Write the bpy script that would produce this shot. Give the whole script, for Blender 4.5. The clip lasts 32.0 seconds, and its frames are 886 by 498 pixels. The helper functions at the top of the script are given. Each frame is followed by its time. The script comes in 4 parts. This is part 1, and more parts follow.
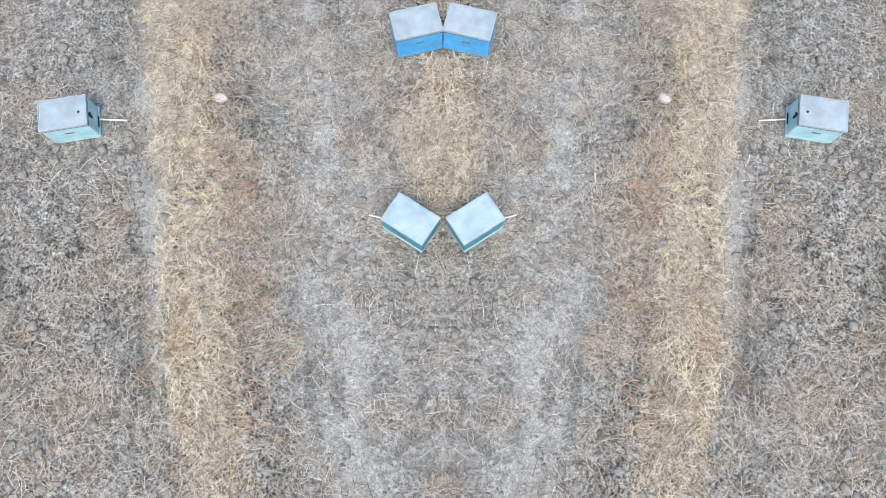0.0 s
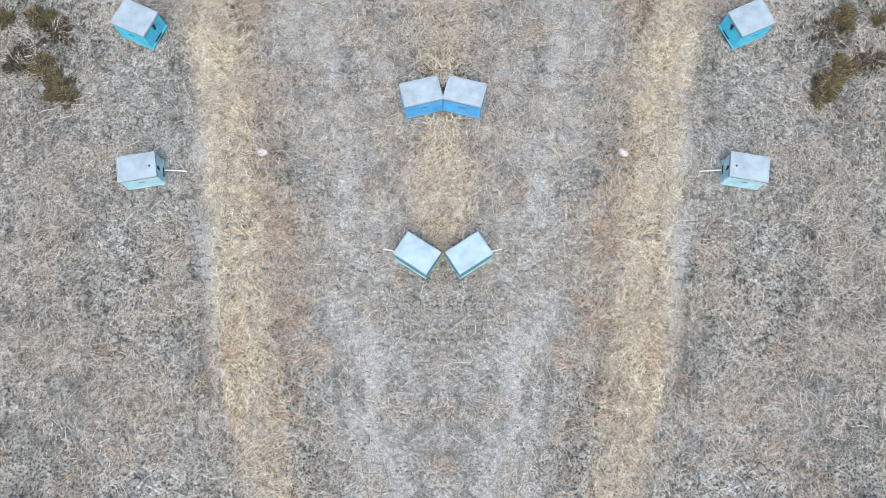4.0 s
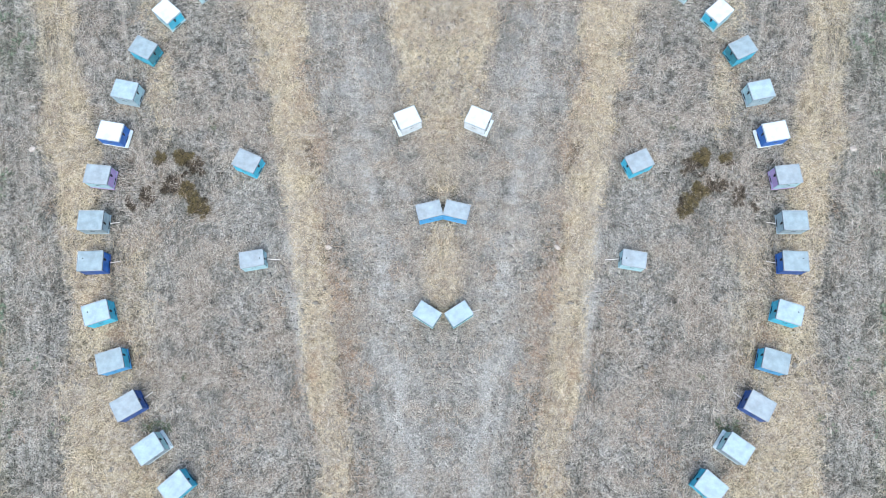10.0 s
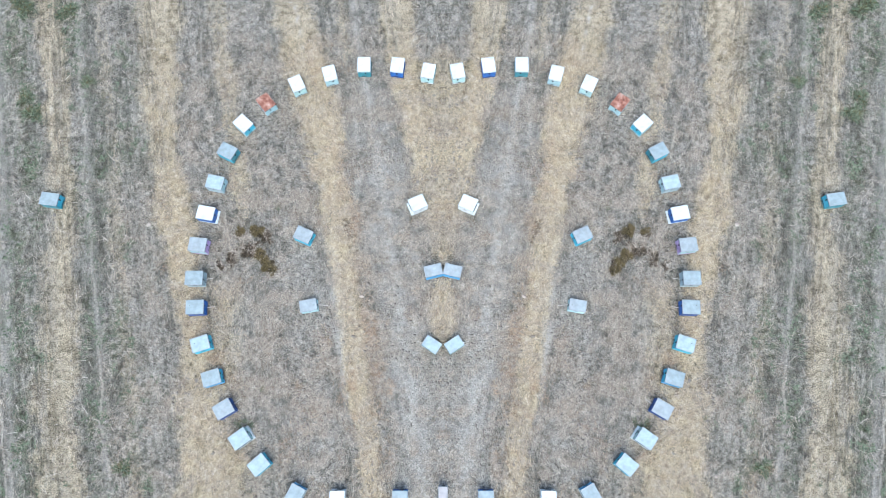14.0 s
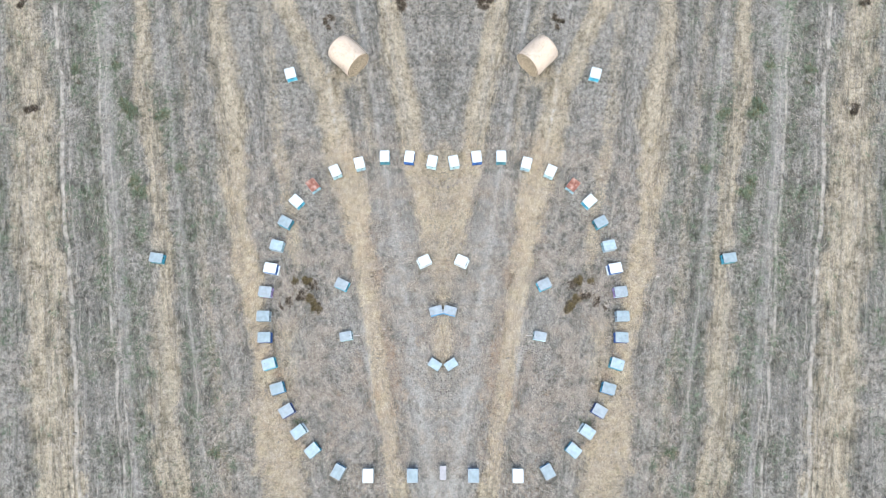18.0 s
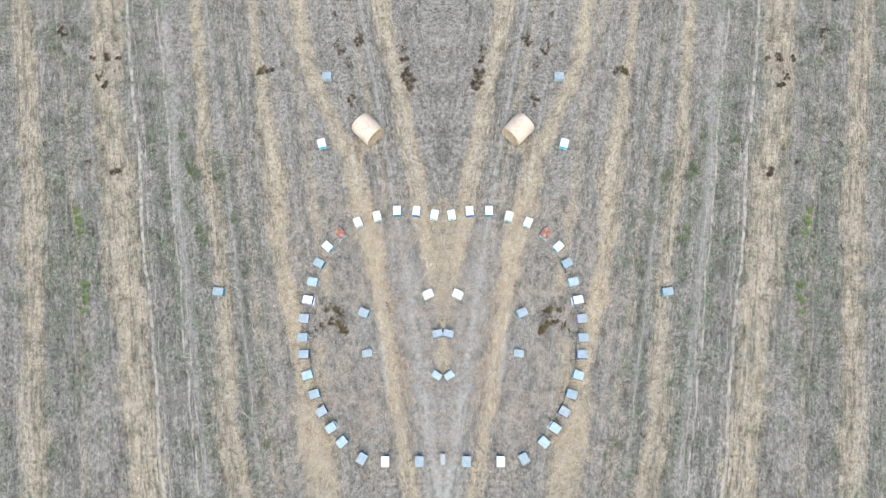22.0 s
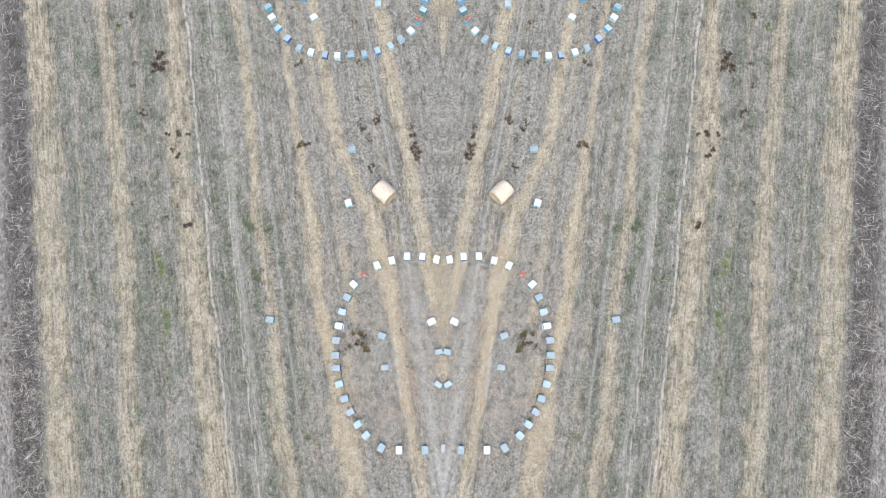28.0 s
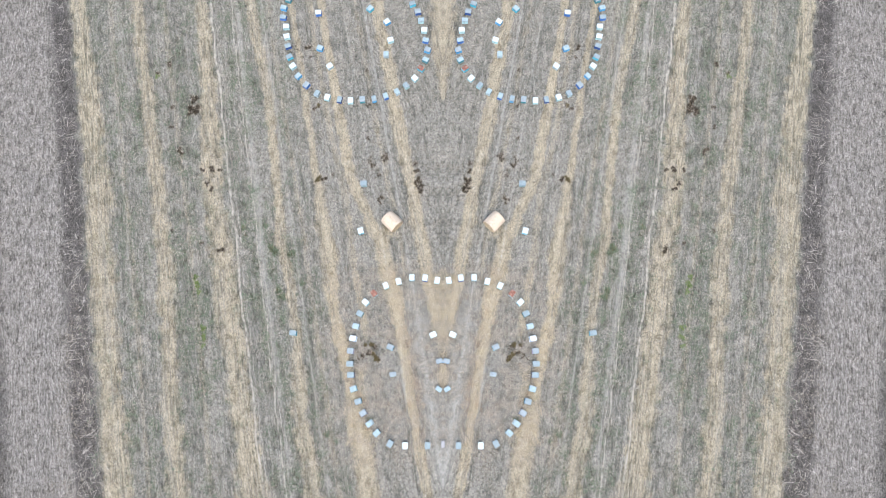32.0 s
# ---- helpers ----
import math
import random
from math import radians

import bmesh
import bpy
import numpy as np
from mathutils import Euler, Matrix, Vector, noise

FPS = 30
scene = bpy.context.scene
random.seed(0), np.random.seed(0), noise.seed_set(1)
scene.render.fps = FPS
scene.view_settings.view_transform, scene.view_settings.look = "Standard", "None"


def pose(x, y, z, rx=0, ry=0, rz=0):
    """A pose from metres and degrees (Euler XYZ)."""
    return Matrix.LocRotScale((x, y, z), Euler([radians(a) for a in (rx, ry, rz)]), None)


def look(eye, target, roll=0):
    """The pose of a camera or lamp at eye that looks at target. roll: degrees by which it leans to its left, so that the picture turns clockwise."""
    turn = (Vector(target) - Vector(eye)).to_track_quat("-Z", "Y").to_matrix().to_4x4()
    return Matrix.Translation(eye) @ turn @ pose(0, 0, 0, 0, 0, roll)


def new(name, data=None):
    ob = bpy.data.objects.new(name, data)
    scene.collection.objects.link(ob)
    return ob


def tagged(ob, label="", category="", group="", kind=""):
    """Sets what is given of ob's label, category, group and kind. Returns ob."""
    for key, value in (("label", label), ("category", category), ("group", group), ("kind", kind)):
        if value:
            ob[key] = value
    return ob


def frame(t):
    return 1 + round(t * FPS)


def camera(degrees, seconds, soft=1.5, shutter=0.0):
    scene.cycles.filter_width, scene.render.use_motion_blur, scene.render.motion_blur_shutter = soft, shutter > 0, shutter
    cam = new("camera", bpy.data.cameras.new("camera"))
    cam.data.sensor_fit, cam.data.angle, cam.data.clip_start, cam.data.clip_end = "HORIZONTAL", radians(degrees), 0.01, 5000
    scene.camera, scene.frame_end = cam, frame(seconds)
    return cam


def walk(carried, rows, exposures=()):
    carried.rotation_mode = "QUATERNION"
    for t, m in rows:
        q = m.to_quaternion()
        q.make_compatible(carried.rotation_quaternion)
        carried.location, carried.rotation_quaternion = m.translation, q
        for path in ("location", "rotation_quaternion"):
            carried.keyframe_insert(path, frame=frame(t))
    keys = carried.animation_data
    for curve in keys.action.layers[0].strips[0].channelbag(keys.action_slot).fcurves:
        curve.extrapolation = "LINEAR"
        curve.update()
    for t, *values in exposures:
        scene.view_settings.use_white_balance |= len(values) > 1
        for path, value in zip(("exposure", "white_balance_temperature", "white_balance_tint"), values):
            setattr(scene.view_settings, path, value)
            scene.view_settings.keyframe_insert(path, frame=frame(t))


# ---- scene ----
# ---- camera: a drone that rises straight up over the field, tilted a little forward ----
cam = camera(65.02, 32.0, soft=0.85)
RISE = [
    (0, 0.579, 7.856, 13.87), (1, 0.566, 8.21, 13.84), (2, 0.547, 8.64, 13.83), (3, 0.53, 9.153, 13.82),
    (5.5, 0.484, 11.156, 13.74), (7, 0.49, 12.574, 13.8), (9, 0.42, 14.798, 13.88), (11, 0.423, 17.49, 13.83),
    (13, 0.46, 20.993, 13.84), (14.5, 0.38, 24.117, 13.75), (16.5, 0.36, 28.753, 13.71), (18, 0.40, 32.119, 13.70),
    (20, 0.40, 36.86, 13.67), (22, 0.34, 41.319, 13.71), (24, 0.28, 45.678, 13.75), (25.5, 0.21, 48.767, 13.8),
    (27.5, 0.13, 52.988, 13.85), (29, 0.12, 56.079, 13.86), (30.5, 0.09, 59.343, 13.9), (32, 0.0, 62.55, 13.95)]
walk(cam, [(t, pose(0, y, z, tilt, 0, 0)) for t, y, z, tilt in RISE], exposures=[(0, 1.16, 6450, 10), (7, 1.17, 6300, 9), (13, 1.19, 6200, 8), (18, 1.23, 6540, 10), (32, 1.23, 6660, 11)])

# ---- light: a bright overcast sky ----
SUN_UP, SUN_TURN = 62, 180
world = bpy.data.worlds.new("overcast_sky")
scene.world = world
world.use_nodes = True
wn = world.node_tree.nodes
sky = wn.new("ShaderNodeTexSky")
sky.sky_type, sky.sun_disc = "NISHITA", False
sky.sun_elevation, sky.sun_rotation = radians(SUN_UP), radians(SUN_TURN)
sky.dust_density, sky.ozone_density = 2.2, 1.2
world.node_tree.links.new(sky.outputs[0], wn["Background"].inputs[0])
wn["Background"].inputs[1].default_value = 0.15
sun_data = bpy.data.lights.new("sun", "SUN")
sun_data.energy, sun_data.angle, sun_data.color = 1.5, radians(45), (0.98, 0.97, 0.91)
sun = new("sun", sun_data)
a = radians(SUN_TURN)
e = radians(SUN_UP)
sun_from = Vector((math.sin(a) * math.cos(e), math.cos(a) * math.cos(e), math.sin(e)))
sun.matrix_world = look(sun_from * 50, (0, 0, 0))


# ---- node helpers ----
class Mat:
    """A procedural material, node by node."""

    def __init__(self, name, rough=0.8, metal=0.0, spec=0.3):
        self.m = bpy.data.materials.new(name)
        self.m.use_nodes = True
        self.t = self.m.node_tree
        self.b = self.t.nodes["Principled BSDF"]
        self.b.inputs["Roughness"].default_value = rough
        self.b.inputs["Metallic"].default_value = metal
        self.b.inputs["Specular IOR Level"].default_value = spec

    def n(self, kind, **sets):
        node = self.t.nodes.new(kind)
        for k, v in sets.items():
            if k == "operation":
                node.operation = v
            elif k == "blend":
                node.data_type, node.blend_type = "RGBA", v
        return node

    def put(self, sock, v):
        if isinstance(v, bpy.types.NodeSocket):
            self.t.links.new(v, sock)
        elif isinstance(v, (tuple, list)) and len(v) == 3 and sock.type == "RGBA":
            sock.default_value = (*v, 1)
        else:
            sock.default_value = v

    def math(self, op, x, y=0.0, clamp=False):
        node = self.n("ShaderNodeMath", operation=op)
        node.use_clamp = clamp
        self.put(node.inputs[0], x)
        self.put(node.inputs[1], y)
        return node.outputs[0]

    def mix(self, f, x, y, blend="MIX"):
        node = self.n("ShaderNodeMix", blend=blend)
        node.clamp_factor = True
        self.put(node.inputs["Factor"], f)
        self.put(node.inputs[6], x)
        self.put(node.inputs[7], y)
        return node.outputs[2]

    def noise(self, vec, scale, detail=4.0, rough=0.6, warp=0.0):
        node = self.n("ShaderNodeTexNoise")
        self.put(node.inputs["Vector"], vec)
        node.inputs["Scale"].default_value = scale
        node.inputs["Detail"].default_value = detail
        node.inputs["Roughness"].default_value = rough
        node.inputs["Distortion"].default_value = warp
        return node.outputs[0]

    def span(self, v, lo, hi, a=0.0, b=1.0):
        node = self.n("ShaderNodeMapRange")
        node.clamp = True
        for k, x in enumerate((v, lo, hi, a, b)):
            self.put(node.inputs[k], x)
        return node.outputs[0]

    def ramp(self, v, stops):
        node = self.n("ShaderNodeValToRGB")
        el = node.color_ramp.elements
        while len(el) < len(stops):
            el.new(0.5)
        for s, (p, col) in zip(el, stops):
            s.position, s.color = p, (*col, 1)
        self.put(node.inputs[0], v)
        return node.outputs[0]

    def mapped(self, vec, scale=(1, 1, 1), turn=0.0):
        node = self.n("ShaderNodeMapping")
        self.put(node.inputs["Vector"], vec)
        node.inputs["Scale"].default_value = scale
        if turn:
            first = self.n("ShaderNodeMapping")
            self.put(first.inputs["Vector"], vec)
            first.inputs["Rotation"].default_value = (0, 0, radians(turn))
            self.put(node.inputs["Vector"], first.outputs[0])
        return node.outputs[0]

    def bump(self, height, strength, dist):
        node = self.n("ShaderNodeBump")
        node.inputs["Strength"].default_value = strength
        node.inputs["Distance"].default_value = dist
        self.put(node.inputs["Height"], height)
        self.put(self.b.inputs["Normal"], node.outputs[0])

    def colour(self, c):
        self.put(self.b.inputs["Base Color"], c)
        return self.m

    def field_vector(self):
        """World position with x folded at the field's line of symmetry."""
        g = self.n("ShaderNodeNewGeometry")
        s = self.n("ShaderNodeSeparateXYZ")
        self.put(s.inputs[0], g.outputs["Position"])
        c = self.n("ShaderNodeCombineXYZ")
        self.put(c.inputs[0], self.math("ABSOLUTE", s.outputs[0]))
        self.put(c.inputs[1], s.outputs[1])
        return c.outputs[0]

    def attribute(self, name):
        node = self.n("ShaderNodeAttribute")
        node.attribute_name = name
        return node.outputs["Fac"]

    def island(self):
        return self.n("ShaderNodeNewGeometry").outputs["Random Per Island"]

    def chance(self):
        return self.n("ShaderNodeObjectInfo").outputs["Random"]

    def local(self):
        return self.n("ShaderNodeTexCoord").outputs["Object"]


# ---- the plan of the field, folded at x = 0 ----
TABLE = np.random.RandomState(7).rand(256, 256)


def value_noise(x, y, size, seed=0):
    """Smooth noise from 0 to 1 with lumps of about that size in metres."""
    u, v = np.asarray(x) / size + seed * 17.3, np.asarray(y) / size + seed * 9.7
    i, j = np.floor(u).astype(int), np.floor(v).astype(int)
    f, g = u - i, v - j
    f, g = f * f * (3 - 2 * f), g * g * (3 - 2 * g)
    i0, i1, j0, j1 = i % 256, (i + 1) % 256, j % 256, (j + 1) % 256
    return (TABLE[i0, j0] * (1 - f) * (1 - g) + TABLE[i1, j0] * f * (1 - g)
            + TABLE[i0, j1] * (1 - f) * g + TABLE[i1, j1] * f * g)


def fractal(x, y, size, seed=0, octaves=3):
    total, weight = 0, 0
    for k in range(octaves):
        total = total + value_noise(x, y, size / 2 ** k, seed + k) * 0.6 ** k
        weight += 0.6 ** k
    return total / weight


# straw swaths: y, offset from the line x = 0.185 y, half width, along each
SWATHS = []
SWATHS.append(([-8, 5, 18, 29, 42], [29.05, 28.85, 28.95, 28.95, 29.5], [1.05, 0.9, 1.1, 0.95, 0.7], 0.82))
SWATHS.append(([-6, -1, 6, 14, 23, 31, 42], [23.75, 23.65, 23.4, 23.0, 23.0, 23.25, 23.55], [0.75, 0.7, 0.6, 0.65, 0.6, 0.55, 0.5], 0.85))
SWATHS.append(([-6, -2, 4, 9, 16, 20, 25, 32, 42], [17.3, 17.45, 17.5, 17.7, 17.8, 18.0, 17.6, 17.1, 16.95], [1.15, 0.85, 0.8, 1.0, 0.9, 0.8, 0.85, 0.65, 0.55], 0.9))
SWATHS.append(([-3, 0, 3, 8, 13, 17, 20, 23, 31, 42], [12.25, 12.4, 12.15, 11.75, 11.75, 12.1, 11.8, 11.65, 11.4, 12.05], [0.65, 0.6, 0.5, 0.38, 0.35, 0.42, 0.35, 0.35, 0.4, 0.5], 0.78))
SWATHS.append(([-2, 0, 2, 4, 7, 9, 11, 14, 18, 23, 27, 33], [7.3, 7.6, 7.65, 7.75, 7.95, 8.1, 8.2, 7.75, 7.78, 7.9, 7.8, 7.8], [0.85, 0.65, 0.45, 0.4, 0.5, 0.42, 0.55, 0.6, 0.55, 0.3, 0.3, 0.25], 0.85))
SWATHS.append(([-4, -1, 1.2, 3, 5, 6.5, 8, 10, 13.5, 16.5, 20, 22.4, 28, 34], [2.48, 2.45, 2.47, 2.4, 2.33, 2.38, 2.34, 2.35, 2.65, 2.95, 3.9, 4.6, 4.7, 4.8], [0.36, 0.3, 0.29, 0.3, 0.3, 0.42, 0.46, 0.55, 0.62, 0.58, 0.42, 0.42, 0.45, 0.3], 1.0))
SWATHS.append(([9, 13, 16, 20, 24, 27, 32], [-0.9, -0.95, -0.95, -1.0, -1.0, -0.8, -0.9], [0.3, 0.45, 0.52, 0.45, 0.45, 0.55, 0.5], 0.95))
SWATHS.append(([31, 34, 38, 44], [-5.9, -6.4, -7.0, -7.8], [0.3, 0.7, 0.9, 0.9], 0.8))
SWATHS.append(([-6, 10, 30], [26.2, 26.0, 26.2], [0.2, 0.25, 0.2], 0.3))
SWATHS.append(([-6, 10, 30], [20.9, 20.5, 20.7], [0.25, 0.2, 0.25], 0.3))
SWATHS.append(([-6, 10, 30], [10.0, 9.9, 10.1], [0.2, 0.25, 0.2], 0.3))
SWATHS.append(([8, 20, 30], [5.6, 5.5, 6.0], [0.3, 0.3, 0.3], 0.35))
SWATHS.append(([14, 20, 30], [1.0, 1.1, 1.3], [0.25, 0.3, 0.25], 0.3))
# dusty wheel tracks, in the same way
TRACKS = [
    ([-4, 1, 3, 5.5, 8, 13], [0.84, 0.8, 0.76, 0.66, 0.6, 0.5], [0.24, 0.2, 0.18, 0.22, 0.18, 0.06], 0.6),
    ([1.6, 2.2, 3, 4, 5.2, 6, 6.6], [2.92, 2.9, 2.88, 2.79, 2.72, 2.68, 2.66], [0.02, 0.08, 0.13, 0.15, 0.14, 0.08, 0.02], 0.95),
    ([-8, 18, 42], [13.95, 13.85, 13.3], [0.1, 0.3, 0.1], 0.3),
    ([-8, 18, 42], [10.9, 10.8, 10.9], [0.08, 0.1, 0.08], 0.3)]
# patches of low weeds: x, y and how far each reaches
WEED_SPOTS = [
    (15.7, 13.3, 0.52, 1.24), (14.6, 6.1, 0.48, 0.97), (14.1, 3.8, 0.47, 1.13), (13.5, 2.4, 0.37, 0.37), (13.1, 12.7, 0.21, 0.82), (10.9, 6.3, 0.23, 0.77),
    (10.4, 2.8, 0.28, 1.12), (10.3, 1.2, 0.22, 0.73), (13.5, 0.1, 0.36, 1.45), (9.4, -1.5, 0.36, 0.54), (10.8, -1.5, 0.36, 0.54), (15.5, 15.3, 0.54, 0.90),
    (13.8, 14.9, 0.36, 0.60), (15.5, 14.4, 0.36, 0.45), (10.8, 2.6, 0.33, 1.11), (14.7, 9.4, 0.35, 1.16), (18.4, 17.5, 0.31, 0.31), (20.9, 8.8, 0.43, 1.15),
    (11.7, 13.4, 0.24, 0.59), (20.9, 3.1, 0.56, 1.67), (21.5, 2.2, 0.53, 1.90), (14.3, 3.3, 0.38, 2.30), (10.7, 3.3, 0.38, 1.15), (21.6, 10.8, 0.48, 2.38)]


def bands(x, y, rows, seed, wander, soft):
    out = np.zeros_like(x)
    q = x - 0.185 * y
    for k, (at, offset, halves, strength) in enumerate(rows):
        middle = np.interp(y, at, offset) + (fractal(y * 0.0 + k * 5, y, 2.4, seed + k) - 0.5) * wander
        half = np.interp(y, at, halves)
        edge = half * (0.35 + 1.5 * fractal(x, y, 0.8, seed + 20 + k, 4))
        ends = np.clip((y - at[0]) / 1.5 + 1, 0, 1) if at[0] > 0 else 1
        out = np.maximum(out, strength * ends * np.clip((edge - np.abs(q - middle)) / (soft * half) + 0.5, 0, 1))
    return out


def drawn_plan(x, y):
    """Straw cover, dust, weeds, dark stubble and ploughed litter, each 0 to 1."""
    x = np.abs(np.asarray(x, float))
    y = np.asarray(y, float)
    q = x - 0.185 * y
    straw = bands(x, y, SWATHS, 3, 0.3, 1.0)
    straw = straw * (0.5 + 0.85 * fractal(x, y, 0.7, 40, 4))
    # the swath that runs along the middle line between the hives
    half = np.interp(y, [2.7, 3.2, 3.8, 4.6, 5.5, 7, 8.5, 10, 12.5, 14], [0.0, 0.3, 0.44, 0.27, 0.24, 0.5, 0.85, 1.0, 1.0, 0.0])
    straw = np.maximum(straw, (0.5 + 0.45 * np.clip((6.5 - y) / 2, 0, 1)) * np.clip((half * (0.6 + 0.8 * fractal(x, y, 0.6, 45)) - x) / 0.3 + 0.5, 0, 1) * (half > 0.05))
    straw = np.maximum(straw, 0.8 * np.clip(1.2 - np.hypot((x - 5.0) / 0.8, (y - 17.35) / 0.75), 0, 1))
    straw = np.maximum(straw, 0.55 * np.clip(1.2 - np.hypot((x - 7.3) / 0.9, (y - 2.0) / 3.2), 0, 1) * (0.2 + 1.2 * fractal(x, y, 0.7, 44)))
    dust = bands(x, y, TRACKS, 60, 0.16, 0.9) * np.clip(1.7 * fractal(x, y, 0.8, 66) + 0.05, 0, 1)
    # trodden pale strip on both sides of the middle line, and bare grey crumbled soil inside the ring
    dust = np.maximum(dust, 0.5 * np.clip((1.25 - np.abs(q - 0.5)) / 0.6, 0, 1) * np.clip((14 - y) / 4, 0, 1) * np.clip(1.6 * fractal(x, y, 0.6, 68) - 0.2, 0, 1) * (1 - np.clip(straw * 1.4, 0, 1)))
    bare = np.clip(1.25 - np.hypot((x - 4.6) / 2.1, (y - 2.6) / 4.2), 0, 1) * np.clip(2.6 * fractal(x, y, 2.2, 70, 4) - 0.85, 0, 1)
    bare = np.maximum(bare, 1.2 * np.clip(1.3 - np.hypot((x - 0.3) / 0.75, (y - 1.4) / 0.9), 0, 1))
    dust = np.maximum(dust, 0.3 * bare * (1 - np.clip(straw, 0, 1)))
    weed = np.clip(0.8 * fractal(q * 3.6, y * 0.45, 2.2, 80) + 0.75 * fractal(x, y, 0.8, 83) - 0.66, 0, 1) * 2.4
    weed = weed * np.clip((q - 7.5) / 4, 0.06, 1) * np.clip((32 - q) / 3, 0.1, 1)
    for wx, wy, rx, ry in WEED_SPOTS:
        weed = np.maximum(weed, 1.2 * np.clip(1.35 - np.hypot((x - wx - 0.185 * (y - wy)) / rx, (y - wy) / ry), 0, 1) * (0.2 + 1.1 * fractal(x, y, 0.7, 86)))
    weed = weed * (1 - np.clip(straw, 0, 0.9))
    stubble = fractal(q * 4.0, y * 0.25, 3.0, 90) + 0.24 * np.clip((q - 9) / 12, 0, 1) + 0.13 * np.clip(1.5 - np.abs(q - 9.8) / 1.3, 0, 1) + 0.2 * np.clip(1.35 - np.hypot((x - 4.8) / 1.2, (y - 3.0) / 3.2), 0, 1)
    litter = np.clip((q - 29.5 - 1.4 * fractal(x, y, 1.2, 95, 4)) / 0.6 + 0.5, 0, 1)
    straw = np.clip(straw, 0, 1) * (1 - litter)
    dark_edge = np.clip(1.45 - np.abs(q - 31.2) / 1.5, 0, 1) + 0.9 * np.clip(1 - np.abs(q - 39.0) / 2.0, 0, 1)
    stubble = stubble * (1 - litter) + litter * (0.35 * fractal(q * 2, y * 0.3, 2.0, 97) + 0.65 * dark_edge)
    return straw, np.clip(dust, 0, 1) * (1 - litter), np.clip(weed, 0, 1), stubble, litter


STEP, SOUTH = 0.1, -15.0
GX, GY = np.meshgrid(np.arange(0, 53, STEP), np.arange(SOUTH, 54, STEP))
SHEETS = [v.astype(np.float32) for v in drawn_plan(GX, GY)]


def plan(x, y):
    """The plan's sheets at points of the field."""
    u = np.clip(np.abs(np.asarray(x, float)) / STEP, 0, GX.shape[1] - 1.001)
    v = np.clip((np.asarray(y, float) - SOUTH) / STEP, 0, GX.shape[0] - 1.001)
    i, j = u.astype(int), v.astype(int)
    f, g = u - i, v - j
    return [(t[j, i] * (1 - f) + t[j, i + 1] * f) * (1 - g) + (t[j + 1, i] * (1 - f) + t[j + 1, i + 1] * f) * g for t in SHEETS]


def height(x, y):
    x = np.abs(np.asarray(x, float))
    y = np.asarray(y, float)
    h = (fractal(x, y, 0.5, 100, 3) - 0.5) * 0.035 + (fractal(x, y, 3.0, 104, 2) - 0.5) * 0.05
    return h - 0.012 * plan(x, y)[1]


# ---- mesh helpers ----
def mesh_from(name, verts, faces, material, smooth=False):
    me = bpy.data.meshes.new(name)
    verts = np.asarray(verts, np.float32)
    faces = np.asarray(faces, np.int32)
    me.vertices.add(len(verts))
    me.vertices.foreach_set("co", verts.ravel())
    k = faces.shape[1]
    me.loops.add(faces.size)
    me.loops.foreach_set("vertex_index", faces.ravel())
    me.polygons.add(len(faces))
    me.polygons.foreach_set("loop_start", np.arange(0, faces.size, k, dtype=np.int32))
    me.polygons.foreach_set("use_smooth", np.full(len(faces), smooth))
    me.update(calc_edges=True)
    me.materials.append(material)
    return me


def finish(name, bm, material, smooth=False):
    me = bpy.data.meshes.new(name)
    bmesh.ops.recalc_face_normals(bm, faces=bm.faces)
    for f in bm.faces:
        f.smooth = smooth
    bm.to_mesh(me)
    bm.free()
    me.materials.append(material)
    return me


def hang(name, me, parent, label=""):
    ob = new(name, me)
    ob.parent = parent
    if label:
        tagged(ob, label)
    return ob


def part(name, bm, material, parent, label="", smooth=False):
    return hang(name, finish(name, bm, material, smooth), parent, label)


def box(bm, x0, x1, y0, y1, z0, z1, bevel=0.0):
    made = bmesh.ops.create_cube(bm, size=1.0)["verts"]
    for v in made:
        v.co = Vector((x0 + (v.co.x + 0.5) * (x1 - x0), y0 + (v.co.y + 0.5) * (y1 - y0), z0 + (v.co.z + 0.5) * (z1 - z0)))
    if bevel:
        edges = {e for v in made for e in v.link_edges}
        bmesh.ops.bevel(bm, geom=list(edges), offset=bevel, segments=2, profile=0.6, affect="EDGES")
    return bm


